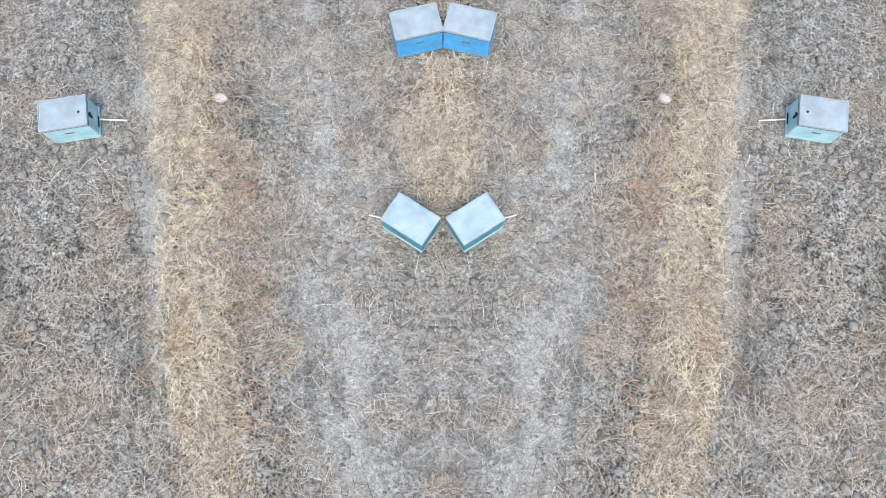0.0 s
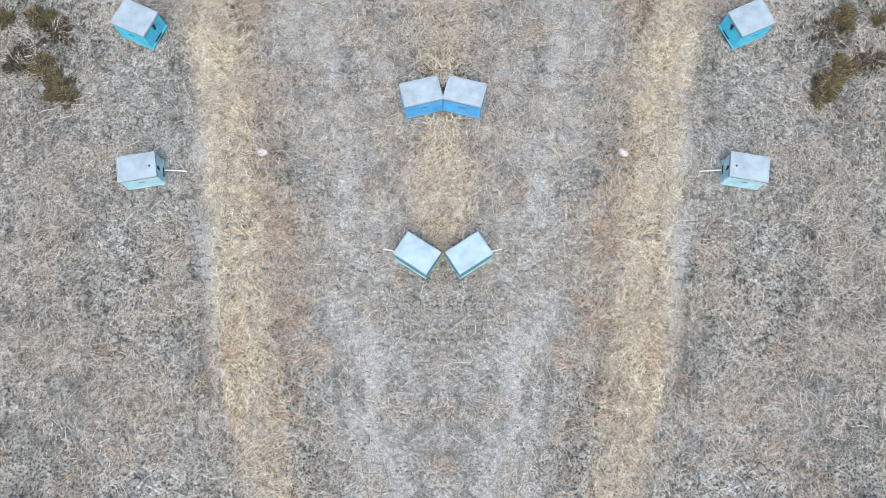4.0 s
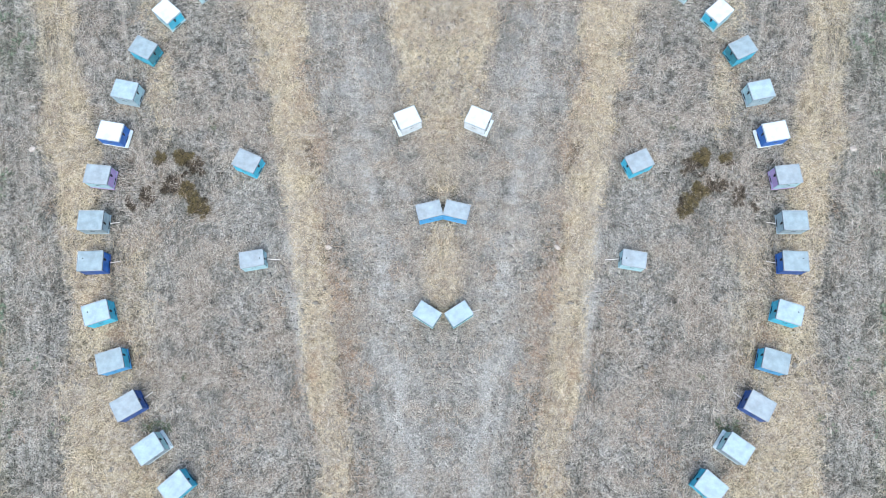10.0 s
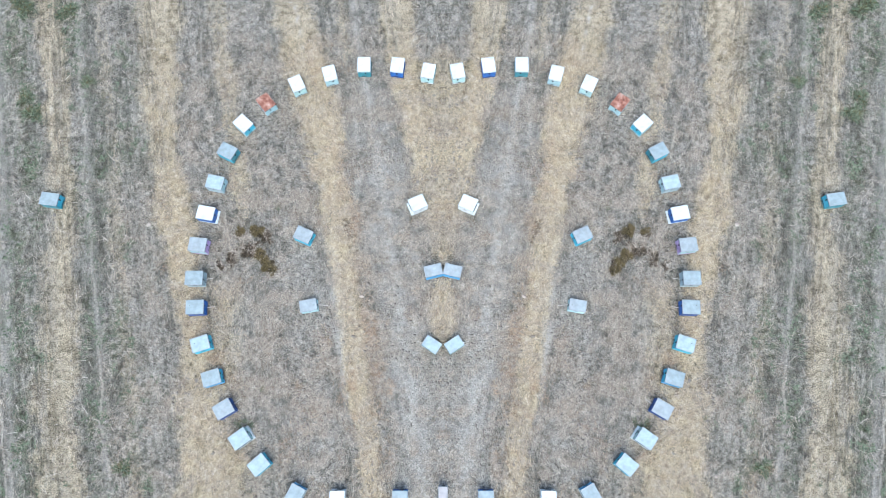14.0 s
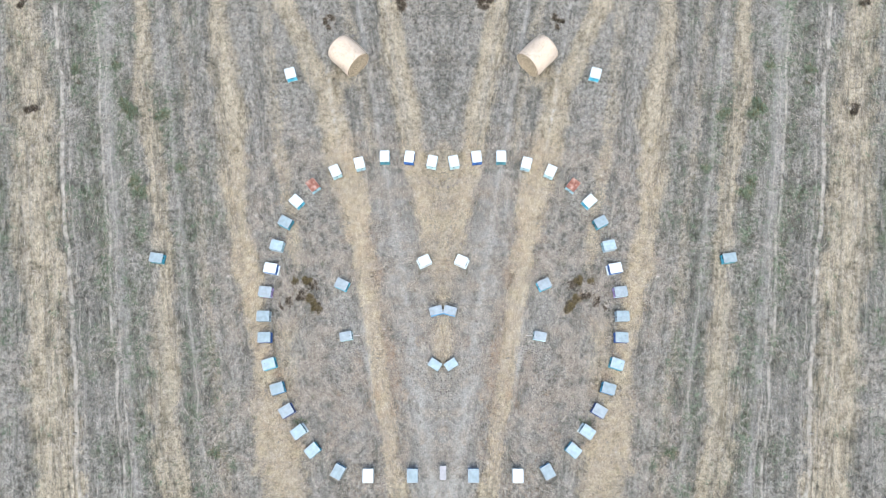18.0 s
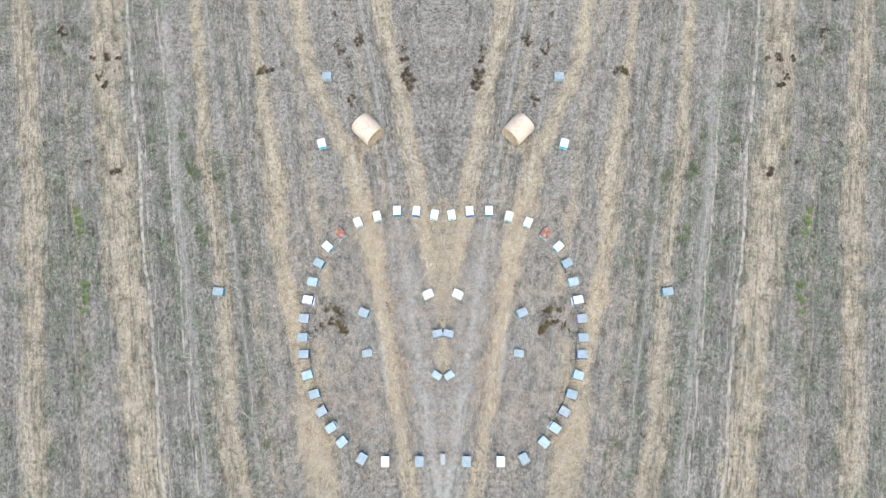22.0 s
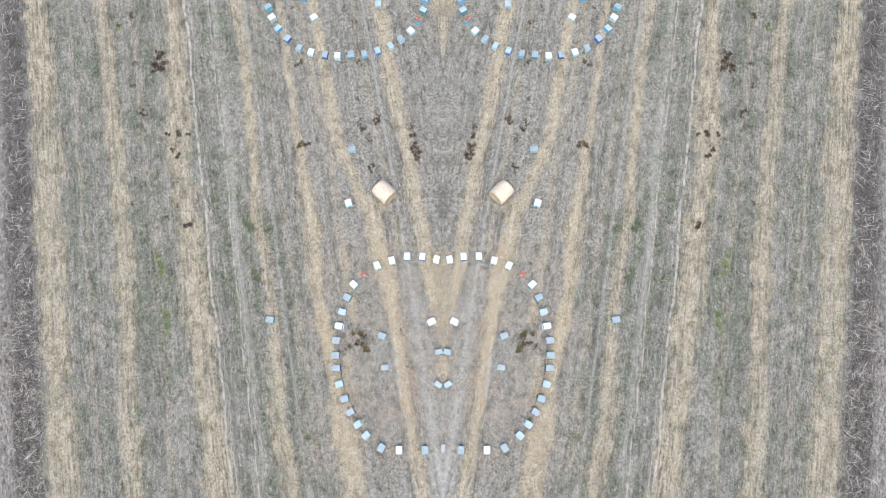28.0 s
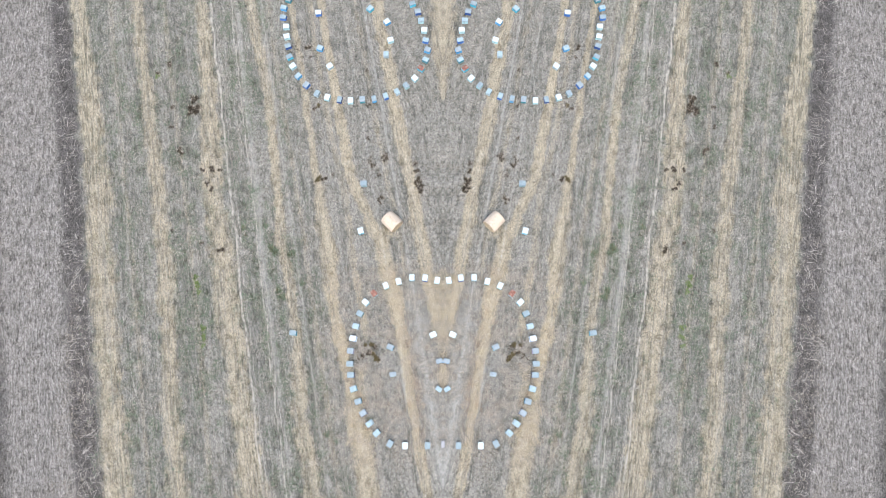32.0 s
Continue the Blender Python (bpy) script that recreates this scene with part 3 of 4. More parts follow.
def build_straw():
    rng = np.random.RandomState(11)

    def keep(x, y):
        straw, dust, weed, stubble, litter = plan(x, y)
        ax = np.abs(x)
        return np.clip(0.27 + 0.45 * straw + 1.5 * (fractal(ax, y, 1.4, 143) - 0.5) + 2.2 * (fractal(ax, y, 0.32, 140, 2) - 0.5), 0.03, 1) * (1 - 0.65 * dust)

    def inset(x, y, west, south, north, soft):
        d = np.minimum(np.minimum(x - west, y - south), north - y)
        return np.clip(d / soft + 0.8 * (fractal(np.abs(x), y, 1.5, 145) - 0.5), 0, 1)

    def middle(x, y):
        return inset(x, y, -6.6, -2.0, 8.6, 1.2)

    def ring(x, y):
        return inset(x, y, -11.5, -4.5, 15.0, 2.5)
    # the middle of the field, where single stalks can be told apart
    x, y = scatter(rng, 150000, -6.6, 0, -2.0, 8.6, lambda x, y: keep(x, y) * middle(x, y))
    n = len(x)
    pts, faces = lying_strips(rng, x, y, 0.05 + 0.2 * rng.rand(n) ** 1.6, rng.uniform(0.003, 0.0062, n), 0.05, 0.06)
    tagged(new("loose_straw", mesh_from("loose_straw", pts, faces, STRAW)), "loose dry straw strewn over the soil", "straw", kind="stuff")
    x, y = scatter(rng, 230000, -11.5, 0, -4.5, 15.0, lambda x, y: keep(x, y) * ring(x, y) * (1 - middle(x, y)))
    n = len(x)
    pts, faces = lying_strips(rng, x, y, 0.06 + 0.22 * rng.rand(n) ** 1.6, rng.uniform(0.004, 0.008, n), 0.05, 0.06)
    tagged(new("ring_straw", mesh_from("ring_straw", pts, faces, STRAW)), "loose dry straw strewn round the hives", "straw", kind="stuff")
    x, y = scatter(rng, 190000, -11.5, 0, -4.5, 15.0, lambda x, y: ring(x, y) * np.clip(plan(x, y)[0] * 1.1 - 0.1 + 0.8 * (fractal(np.abs(x), y, 0.4, 147, 2) - 0.5) * (plan(x, y)[0] > 0.1), 0, 1))
    n = len(x)
    pts, faces = lying_strips(rng, x, y, 0.06 + 0.19 * rng.rand(n) ** 1.5, rng.uniform(0.003, 0.006, n), 0.06, 0.06)
    tagged(new("golden_straw", mesh_from("golden_straw", pts, faces, GOLD)), "golden straw heaped along the swaths", "straw", kind="stuff")
    tufts = [(2.38, 3.22, 0.23, 0.54), (2.19, 1.86, 0.26, 0.29), (4.69, 1.54, 0.19, 0.26), (3.01, 0.07, 0.27, 0.21), (2.81, 0.49, 0.25, 0.31), (1.68, 1.47, 0.16, 0.38), (2.62, 3.79, 0.20, 0.27),
             (1.12, 3.86, 0.21, 0.27), (3.30, 1.04, 0.16, 0.25), (2.99, 6.72, 0.25, 0.35), (7.65, 2.26, 0.52, 0.52), (8.27, 3.05, 0.40, 0.27), (2.91, 1.74, 0.19, 0.78), (2.96, 6.95, 0.20, 0.40)]

    def tufted(x, y):
        return np.maximum.reduce([np.clip(1.3 - np.hypot((-x - bx) / rx, (y - by) / ry), 0, 1) for bx, by, rx, ry in tufts])
    x, y = scatter(rng, 150000, -10.5, 0, -4.5, 14.5, lambda x, y: ring(x, y) * np.clip(
        0.8 * tufted(x, y) + 0.45 * np.clip(1.2 - np.abs(-x - 1.82 - 0.161 * y - 0.0038 * y * y) / 0.42, 0, 1) + 1.3 * (fractal(np.abs(x), y, 0.8, 160) - 0.6), 0, 1))
    n = len(x)
    pts, faces = lying_strips(rng, x, y, 0.06 + 0.2 * rng.rand(n) ** 1.5, rng.uniform(0.0035, 0.0075, n), 0.06, 0.07)
    tagged(new("brown_straw", mesh_from("brown_straw", pts, faces, BROWN)), "reddish-brown dry stems beside the swaths", "straw", kind="stuff")
    x, y = scatter(rng, 150000, -34, 0, -10, 46, lambda x, y: keep(x, y) * (1 - ring(x, y)))
    n = len(x)
    pts, faces = lying_strips(rng, x, y, rng.uniform(0.12, 0.34, n), rng.uniform(0.006, 0.013, n), 0.05, 0.03)
    tagged(new("swath_straw", mesh_from("swath_straw", pts, faces, STRAW)), "dry straw left in long swaths on the stubble", "straw", kind="stuff")
    x, y = scatter(rng, 20000, -52, -24, -10, 52, lambda x, y: plan(x, y)[4] * (0.12 + np.clip(1 - np.abs(np.abs(x) - 0.185 * y - 31.2) / 1.6, 0, 1) * (fractal(np.abs(x), y, 2.0, 150) > 0.42)))
    n = len(x)
    pts, faces = lying_strips(rng, x, y, rng.uniform(0.25, 0.8, n), rng.uniform(0.014, 0.03, n), 0.12)
    tagged(new("maize_stalks", mesh_from("maize_stalks", pts, faces, STALK)), "pale broken maize stalks lying on the ploughed edge", "stalks", kind="stuff")


def lumps_mesh(name, rng, x, y, size, material, flat=0.6):
    """Angular lumps with an uneven outline, half sunk in the ground."""
    bm = bmesh.new()
    bmesh.ops.create_icosphere(bm, subdivisions=1, radius=1.0)
    ball = np.array([v.co[:] for v in bm.verts])
    tri = np.array([[v.index for v in f.verts] for f in bm.faces])
    bm.free()
    n, k = len(x), len(ball)
    pts = ball[None] * (0.7 + 0.6 * rng.rand(n, k, 1))
    pts = pts * (size[:, None, None] * np.stack([rng.uniform(0.7, 1.3, n), rng.uniform(0.7, 1.3, n), np.full(n, flat)], -1)[:, None])
    pts = pts + np.stack([x, y, height(x, y) + size * flat * 0.25], -1)[:, None]
    faces = (np.arange(n)[:, None, None] * k + tri).reshape(-1, 3)
    p, f = mirrored(pts.reshape(-1, 3), faces)
    return mesh_from(name, p, f, material)


def build_clods():
    rng = np.random.RandomState(21)

    def keep(x, y):
        straw, dust, weed, stubble, litter = plan(x, y)
        return np.clip(1.7 * (fractal(np.abs(x), y, 1.5, 120) - 0.42) - 0.5 * straw + 0.35 * dust * (np.abs(x) > 2.5), 0.01, 1)
    x, y = scatter(rng, 17000, -9.5, -0.05, -3.2, 13.2, keep)
    size = 0.012 + 0.055 * rng.rand(len(x)) ** 2.4
    tagged(new("soil_clods", lumps_mesh("soil_clods", rng, x, y, size, CLOD, 0.8)), "grey crumbly soil clods among the straw", "soil", kind="stuff")
    x, y = scatter(rng, 9000, -24, -0.05, -6, 30, lambda x, y: keep(x, y) * ((x < -9.5) | (y > 13.2) | (y < -3.2)))
    size = 0.03 + 0.06 * rng.rand(len(x)) ** 3
    tagged(new("far_soil_clods", lumps_mesh("far_soil_clods", rng, x, y, size, CLOD)), "larger grey soil clods on the stubble", "soil", kind="stuff")


build_clods()


def tuft_points(rng, n, radius, tall, blade, width):
    """n pointed leaves that spread from the ground: a triangle pair each."""
    turn = rng.rand(n) * 2 * np.pi
    r = radius * np.sqrt(rng.rand(n))
    foot = np.stack([np.cos(turn) * r * 0.8, np.sin(turn) * r * 0.8, np.zeros(n)], -1)
    lean = turn + rng.normal(0, 1.8, n)
    out = blade * rng.uniform(0.5, 1.2, n)
    up = tall * (1.1 - 0.7 * (r / radius)) * rng.uniform(0.3, 1.0, n)
    tip = foot + np.stack([np.cos(lean) * out, np.sin(lean) * out, up], -1)
    side = np.stack([-np.sin(lean), np.cos(lean), np.zeros(n)], -1) * width * rng.uniform(0.6, 1.3, (n, 1))
    mid = foot * 0.45 + tip * 0.55 + np.array([0, 0, 0.25]) * up[:, None]
    foot = foot + np.stack([np.zeros(n), np.zeros(n), up * rng.uniform(0, 0.6, n)], -1)
    return np.stack([foot, mid - side, tip, mid + side], 1)


def build_small_weeds():
    rng = np.random.RandomState(31)
    x, y = scatter(rng, 34000, -33, -0.1, -9, 45, lambda x, y: np.clip(plan(x, y)[2] * 0.8 - 0.04, 0, 1))
    pts = []
    for px, py, pz in zip(x, y, height(x, y)):
        t = tuft_points(rng, 7, 0.10, 0.10, 0.10, 0.02)
        pts.append(t * rng.uniform(0.6, 1.4) + np.array([px, py, pz]))
    pts = np.concatenate(pts).reshape(-1, 3)
    p, f = mirrored(pts, np.arange(len(pts)).reshape(-1, 4))
    tagged(new("small_weeds", mesh_from("small_weeds", p, f, WEED)), "low grey-green weeds growing in the stubble", "weeds", kind="stuff")


build_small_weeds()


# ---- weed clumps ----
CLUMPS = {}


def clump(kind, x, y, size, label):
    """A low dead or living weed: stems and leaves, on both sides of the line of symmetry."""
    if kind not in CLUMPS:
        shapes = []
        for k in range(4):
            rng = np.random.RandomState(50 + k + 10 * len(CLUMPS))
            leaves = tuft_points(rng, 900 if kind in ("dead", "olive") else 260, 1.0, 0.6, 0.4, 0.024 if kind in ("dead", "olive") else 0.045)
            # the outline is uneven: three lobes of their own size
            lobe = 0.78 + 0.3 * np.sin(np.arctan2(leaves[:, :1, 1], leaves[:, :1, 0]) * (2 + k % 2) + k * 2.1)
            leaves = leaves * lobe[:, :, None]
            stems = tuft_points(rng, 40, 0.5, 0.8, 0.8, 0.018)
            ma, mb = {"dead": (DEAD, STRAW), "olive": (OLIVE, DEAD), "green": (GREEN, WEED), "weed": (WEED, OLIVE)}[kind]
            shapes.append([mesh_from(n, p.reshape(-1, 3), np.arange(p.shape[0] * 4).reshape(-1, 4), m)
                           for n, p, m in (("foliage", leaves, ma), ("dry_growth", stems, mb))])
        CLUMPS[kind] = shapes
    k = int(abs(x * 37 + y * 91)) % 4
    turn = (x * 130 + y * 70) % 360
    name = {"dead": "dead_weed", "olive": "withered_weed", "green": "green_weed", "weed": "weed_tuft"}[kind]
    for side in (-1, 1):
        root = new(name)
        m = pose(side * abs(x), y, float(height(x, y)) - 0.01, 0, 0, turn if side < 0 else 180 - turn)
        root.matrix_world = m @ Matrix.Diagonal((size, size * 0.8, size * 0.8, 1))
        for pn, me in zip(("foliage", "dry_growth"), CLUMPS[kind][k]):
            hang(pn, me, root)
        tagged(root, label, "weed", "weed clumps in the field")


DARK_L, OLIVE_L = "dead dark brown weed clump on bare soil", "withered olive-brown weed clump on dry soil"
for x, y, s in [(6.42, 6.74, 0.20), (6.25, 6.66, 0.16), (6.45, 6.59, 0.13), (6.27, 5.87, 0.20), (6.12, 5.73, 0.18), (5.97, 5.52, 0.22), (5.85, 5.38, 0.20), (5.77, 5.27, 0.15), (6.17, 5.94, 0.13), (6.94, 6.66, 0.16), (7.01, 6.73, 0.12)]:
    clump("olive", x, y, s * 1.35, OLIVE_L)
for x, y, s in [(6.12, 6.49, 0.17), (6.04, 6.59, 0.12), (6.68, 5.99, 0.18), (6.57, 5.92, 0.15), (6.77, 5.94, 0.12), (7.20, 5.85, 0.13), (7.17, 5.68, 0.15), (7.13, 5.54, 0.12), (7.53, 5.43, 0.11), (7.63, 5.64, 0.07), (5.74, 5.34, 0.13), (5.82, 5.52, 0.12), (7.04, 6.56, 0.10), (6.49, 6.14, 0.10), (6.34, 6.26, 0.08), (7.08, 6.03, 0.07), (5.90, 6.32, 0.08),
                (3.2, 6.74, 0.12), (3.27, 6.93, 0.12), (3.38, 7.1, 0.08), (3.12, 6.52, 0.11), (3.06, 6.3, 0.06), (3.24, 6.62, 0.07)]:
    clump("dead", x, y, s * 1.6, DARK_L)
for x, y, s in [(24.38, 30.63, 0.6), (24.2, 29.6, 0.75), (24.6, 29.2, 0.4), (22.95, 23.29, 0.3), (22.03, 23.38, 0.42), (21.26, 23.29, 0.3),
                (22.39, 21.92, 0.32), (21.91, 21.38, 0.36), (20.58, 15.42, 0.42), (22.4, 16.11, 0.26), (7.03, 24.21, 0.28), (6.72, 23.75, 0.32),
                (6.9, 24.6, 0.2), (5.48, 24.67, 0.42), (5.65, 24.4, 0.3), (6.06, 22.83, 0.25), (6.15, 23.3, 0.16), (2.62, 23.98, 0.3),
                (2.53, 23.2, 0.35), (2.36, 22.2, 0.5), (2.2, 21.6, 0.5), (2.1, 21.2, 0.4), (11.31, 22.4, 0.36), (12.55, 29.65, 0.3)]:
    clump("dead", x, y, s, DARK_L)
for x, y, s in [
                (25.3, 25.37, 0.35), (25.0, 25.0, 0.3), (26.3, 27.73, 0.3), (25.27, 17.27, 0.26), (28.18, 33.45, 0.3), (27.15, 34.4, 0.4),
                (26.44, 29.81, 0.3), (13.49, 36.24, 0.4), (13.2, 35.2, 0.22), (7.5, 33.76, 0.25), (7.3, 30.0, 0.25), (7.24, 26.54, 0.25),
                (10.48, 22.83, 0.2), (6.08, 20.35, 0.26), (5.79, 20.57, 0.28), (5.9, 20.0, 0.2), (12.1, 29.9, 0.22), (18.4, 16.9, 0.18)]:
    clump("dead", x, y, s, DARK_L)
for x, y, s in [(11.9, 22.3, 0.36), (11.7, 22.6, 0.26), (12.15, 30.0, 0.3)]:
    clump("olive", x, y, s, OLIVE_L)
for x, y, s in [(22.5, 12.2, 0.45), (22.3, 11.5, 0.35), (22.7, 12.9, 0.35), (21.47, 7.36, 0.4), (21.6, 8.2, 0.4), (21.5, 6.6, 0.3), (28.2, 33.1, 0.35)]:
    clump("green", x, y, s, "fresh green weed patch between the straw swaths")
for x, y, s in [(18.65, 17.61, 0.4), (15.85, 15.63, 0.55), (15.5, 15.2, 0.4), (13.99, 15.15, 0.5), (15.01, 11.67, 0.45), (16.53, 17.78, 0.4),
                (12.85, 12.29, 0.35), (10.11, -1.08, 0.4), (14.65, 11.05, 0.5), (5.86, 1.38, 0.13), (5.82, 7.72, 0.1), (6.5, 0.25, 0.25),
                (6.2, 0.3, 0.2), (8.46, 0.46, 0.15), (5.7, 7.5, 0.1)]:
    clump("weed", x, y, s, "low grey-green weed tuft on stubble")


# ---- stones ----
def stone(x, y, size, label, seed):
    rng = np.random.RandomState(seed)
    bm = bmesh.new()
    bmesh.ops.create_icosphere(bm, subdivisions=2, radius=1.0)
    push = rng.normal(0, 1, (6, 3))
    for v in bm.verts:
        d = 1.0
        for w in push:
            w = Vector(w).normalized()
            d = min(d, 0.72 / max(0.2, v.co.normalized().dot(w)) if v.co.dot(w) > 0 else d)
        v.co = Vector((v.co.x * size, v.co.y * size * 0.72, v.co.z * size * 0.6)) * d
    me = finish("stone", bm, STONE, False)
    for side in (-1, 1):
        ob = new("stone", me)
        ob.matrix_world = pose(side * abs(x), y, float(height(x, y)) + size * 0.2, 0, 0, 20 if side < 0 else 160)
        tagged(ob, label, "stone", "stones on the field")


stone(2.72, 4.42, 0.10, "pale angular stone lying on dry straw", 3)
stone(10.12, 6.92, 0.10, "pale whitish stone on grey stubble", 4)
stone(10.68, 6.45, 0.06, "small pale stone on grey stubble", 5)
stone(6.12, 0.61, 0.045, "small white pebble among straw", 6)
stone(8.62, -1.34, 0.07, "pale stone beside the straw swath", 7)
stone(8.91, 3.63, 0.04, "small pale stone outside the hive ring", 9)

# ---- single clods near the middle of the field ----
def build_single_clods():
    rng = np.random.RandomState(77)
    shapes = []
    for k in range(8):
        bm = bmesh.new()
        bmesh.ops.create_icosphere(bm, subdivisions=2, radius=1.0)
        off = rng.rand(3) * 50
        for v in bm.verts:
            v.co = v.co * (0.78 + 0.5 * noise.noise(v.co * 1.3 + Vector(off)) + 0.16 * noise.noise(v.co * 3.5 + Vector(off)))
            v.co.z *= 0.75
        shapes.append(finish("soil_clod", bm, CLOD, True))
    spots = [(4.61, 4.96, 0.28), (4.39, 5.12, 0.28), (4.32, 4.84, 0.28), (4.77, 4.84, 0.28), (3.88, 3.72, 0.28), (3.75, 3.83, 0.28),
             (4.23, 2.97, 0.28), (4.01, 3.15, 0.28), (3.95, 2.90, 0.28), (3.96, 3.57, 0.28), (3.85, 2.32, 0.28), (4.03, 1.35, 0.28),
             (3.82, 1.73, 0.28), (4.56, 1.10, 0.28), (4.46, -0.04, 0.28), (4.21, -0.10, 0.28), (2.09, 4.12, 0.28), (0.53, 1.22, 0.28),
             (0.09, 1.73, 0.28), (0.03, 2.06, 0.28), (0.25, 2.12, 0.28), (4.90, 2.09, 0.28), (3.91, 0.43, 0.28), (4.90, 3.50, 0.28),
             (4.97, 4.96, 0.40), (4.05, 2.09, 0.30), (4.89, 1.37, 0.40), (4.36, -0.34, 0.40), (8.61, 1.61, 0.30), (8.83, 2.79, 0.30),
             (5.84, 1.10, 0.20), (8.54, 1.35, 0.30), (5.16, 9.82, 0.50), (2.16, 4.91, 0.30)]
    for k in range(150):
        cx, cy, spread = spots[k % len(spots)]
        x, y = abs(cx + rng.normal(0, spread * 0.55)) + 0.06, cy + rng.normal(0, spread * 0.7)
        size, turn = 0.03 + 0.055 * rng.rand() ** 1.8, rng.uniform(0, 360)
        for side in (-1, 1):
            ob = hang("soil_clod", shapes[k % 8], GROUND)
            ob.matrix_basis = pose(side * x, y, float(height(x, y)) + size * 0.25, 0, 0, turn if side < 0 else 180 - turn) @ Matrix.Diagonal((size, size * 0.85, size, 1))


build_single_clods()

# ---- beehives ----
LX, LY = 0.545, 0.375
HIVE_MESHES = {}


def shared(key, make):
    if key not in HIVE_MESHES:
        HIVE_MESHES[key] = make()
    return HIVE_MESHES[key]


def lid_mesh(mat, sx, sy):
    bm = box(bmesh.new(), -LX / 2 * sx, LX / 2 * sx, -LY / 2 * sy, LY / 2 * sy, 0.335, 0.372, 0.006)
    # the sheet of the roof sags a little towards its middle
    top = [f for f in bm.faces if f.normal.z > 0.9 and f.calc_area() > 0.1]
    bmesh.ops.inset_region(bm, faces=top, thickness=0.03, depth=0)
    for f in top:
        for v in f.verts:
            v.co.z += 0.004
    return finish("lid", bm, mat)


def body_mesh(mat, sx, sy):
    bm = box(bmesh.new(), -0.262 * sx, 0.262 * sx, -0.180 * sy, 0.180 * sy, 0.055, 0.328, 0.005)
    return finish("brood_box", bm, mat)


def front_mesh(mat, sx, sy):
    return finish("front_panel", box(bmesh.new(), 0.262 * sx, 0.269 * sx, -0.168 * sy, 0.168 * sy, 0.09, 0.315, 0.002), mat)


def board_mesh(mat, sx, sy):
    bm = box(bmesh.new(), -0.264 * sx, (0.335 if mat.name == "white_paint" else 0.278) * sx, -0.182 * sy, 0.182 * sy, 0.03, 0.055, 0.003)
    for s in (-1, 1):
        box(bm, -0.26 * sx, 0.26 * sx, s * 0.165 * sy - 0.02, s * 0.165 * sy + 0.02, -0.02, 0.03, 0.003)
    return finish("bottom_board", bm, mat)


def slot_mesh(mat, sx, sy):
    return finish("entrance_slot", box(bmesh.new(), 0.264 * sx, 0.276 * sx, -0.09 * sy, 0.05 * sy, 0.058, 0.074), mat)


def grip_mesh(mat, sx, sy):
    bm = box(bmesh.new(), -0.05, 0.05, -0.004, 0.004, -0.009, 0.009, 0.002)
    return finish("handle", bm, mat)


def stick_mesh(mat, sx, sy):
    bm = bmesh.new()
    bmesh.ops.create_cone(bm, cap_ends=True, segments=6, radius1=0.011, radius2=0.009, depth=0.34)
    return finish("stick", bm, mat)


def rim_mesh(mat, sx, sy):
    """A thin dark gap line under the lid's edge."""
    bm = box(bmesh.new(), -0.2705 * sx, 0.2705 * sx, -0.1855 * sy, 0.1855 * sy, 0.327, 0.336)
    return finish("cover_rim", bm, mat)


def flashing_mesh(mat, sx, sy):
    """A raised fold of sheet round the lid's top."""
    bm = bmesh.new()
    x, y, w = LX / 2 * sx, LY / 2 * sy, 0.011
    for a, b, c, d in ((-x, x, -y, -y + w), (-x, x, y - w, y), (-x, -x + w, -y + w, y - w), (x - w, x, -y + w, y - w)):
        box(bm, a, b, c, d, 0.368, 0.3775, 0.002)
    return finish("folded_edge", bm, mat)


def latch_mesh(mat, sx, sy):
    """A bent dark strap that holds the lid to the front, with a round vent below it."""
    bm = box(bmesh.new(), 0.268 * sx, 0.276 * sx, -0.014, 0.014, 0.262, 0.328, 0.002)
    box(bm, 0.272 * sx, 0.29 * sx, -0.03, 0.03, 0.298, 0.312, 0.003)
    bmesh.ops.create_cone(bm, cap_ends=True, segments=12, radius1=0.024, radius2=0.022, depth=0.012,
                          matrix=pose(0.272 * sx, 0.0, 0.245, 0, 90, 0))
    return finish("latch", bm, mat)


def knob_mesh(mat, sx, sy):
    bm = bmesh.new()
    bmesh.ops.create_cone(bm, cap_ends=True, segments=10, radius1=0.016, radius2=0.011, depth=0.012)
    return finish("vent_cap", bm, mat)


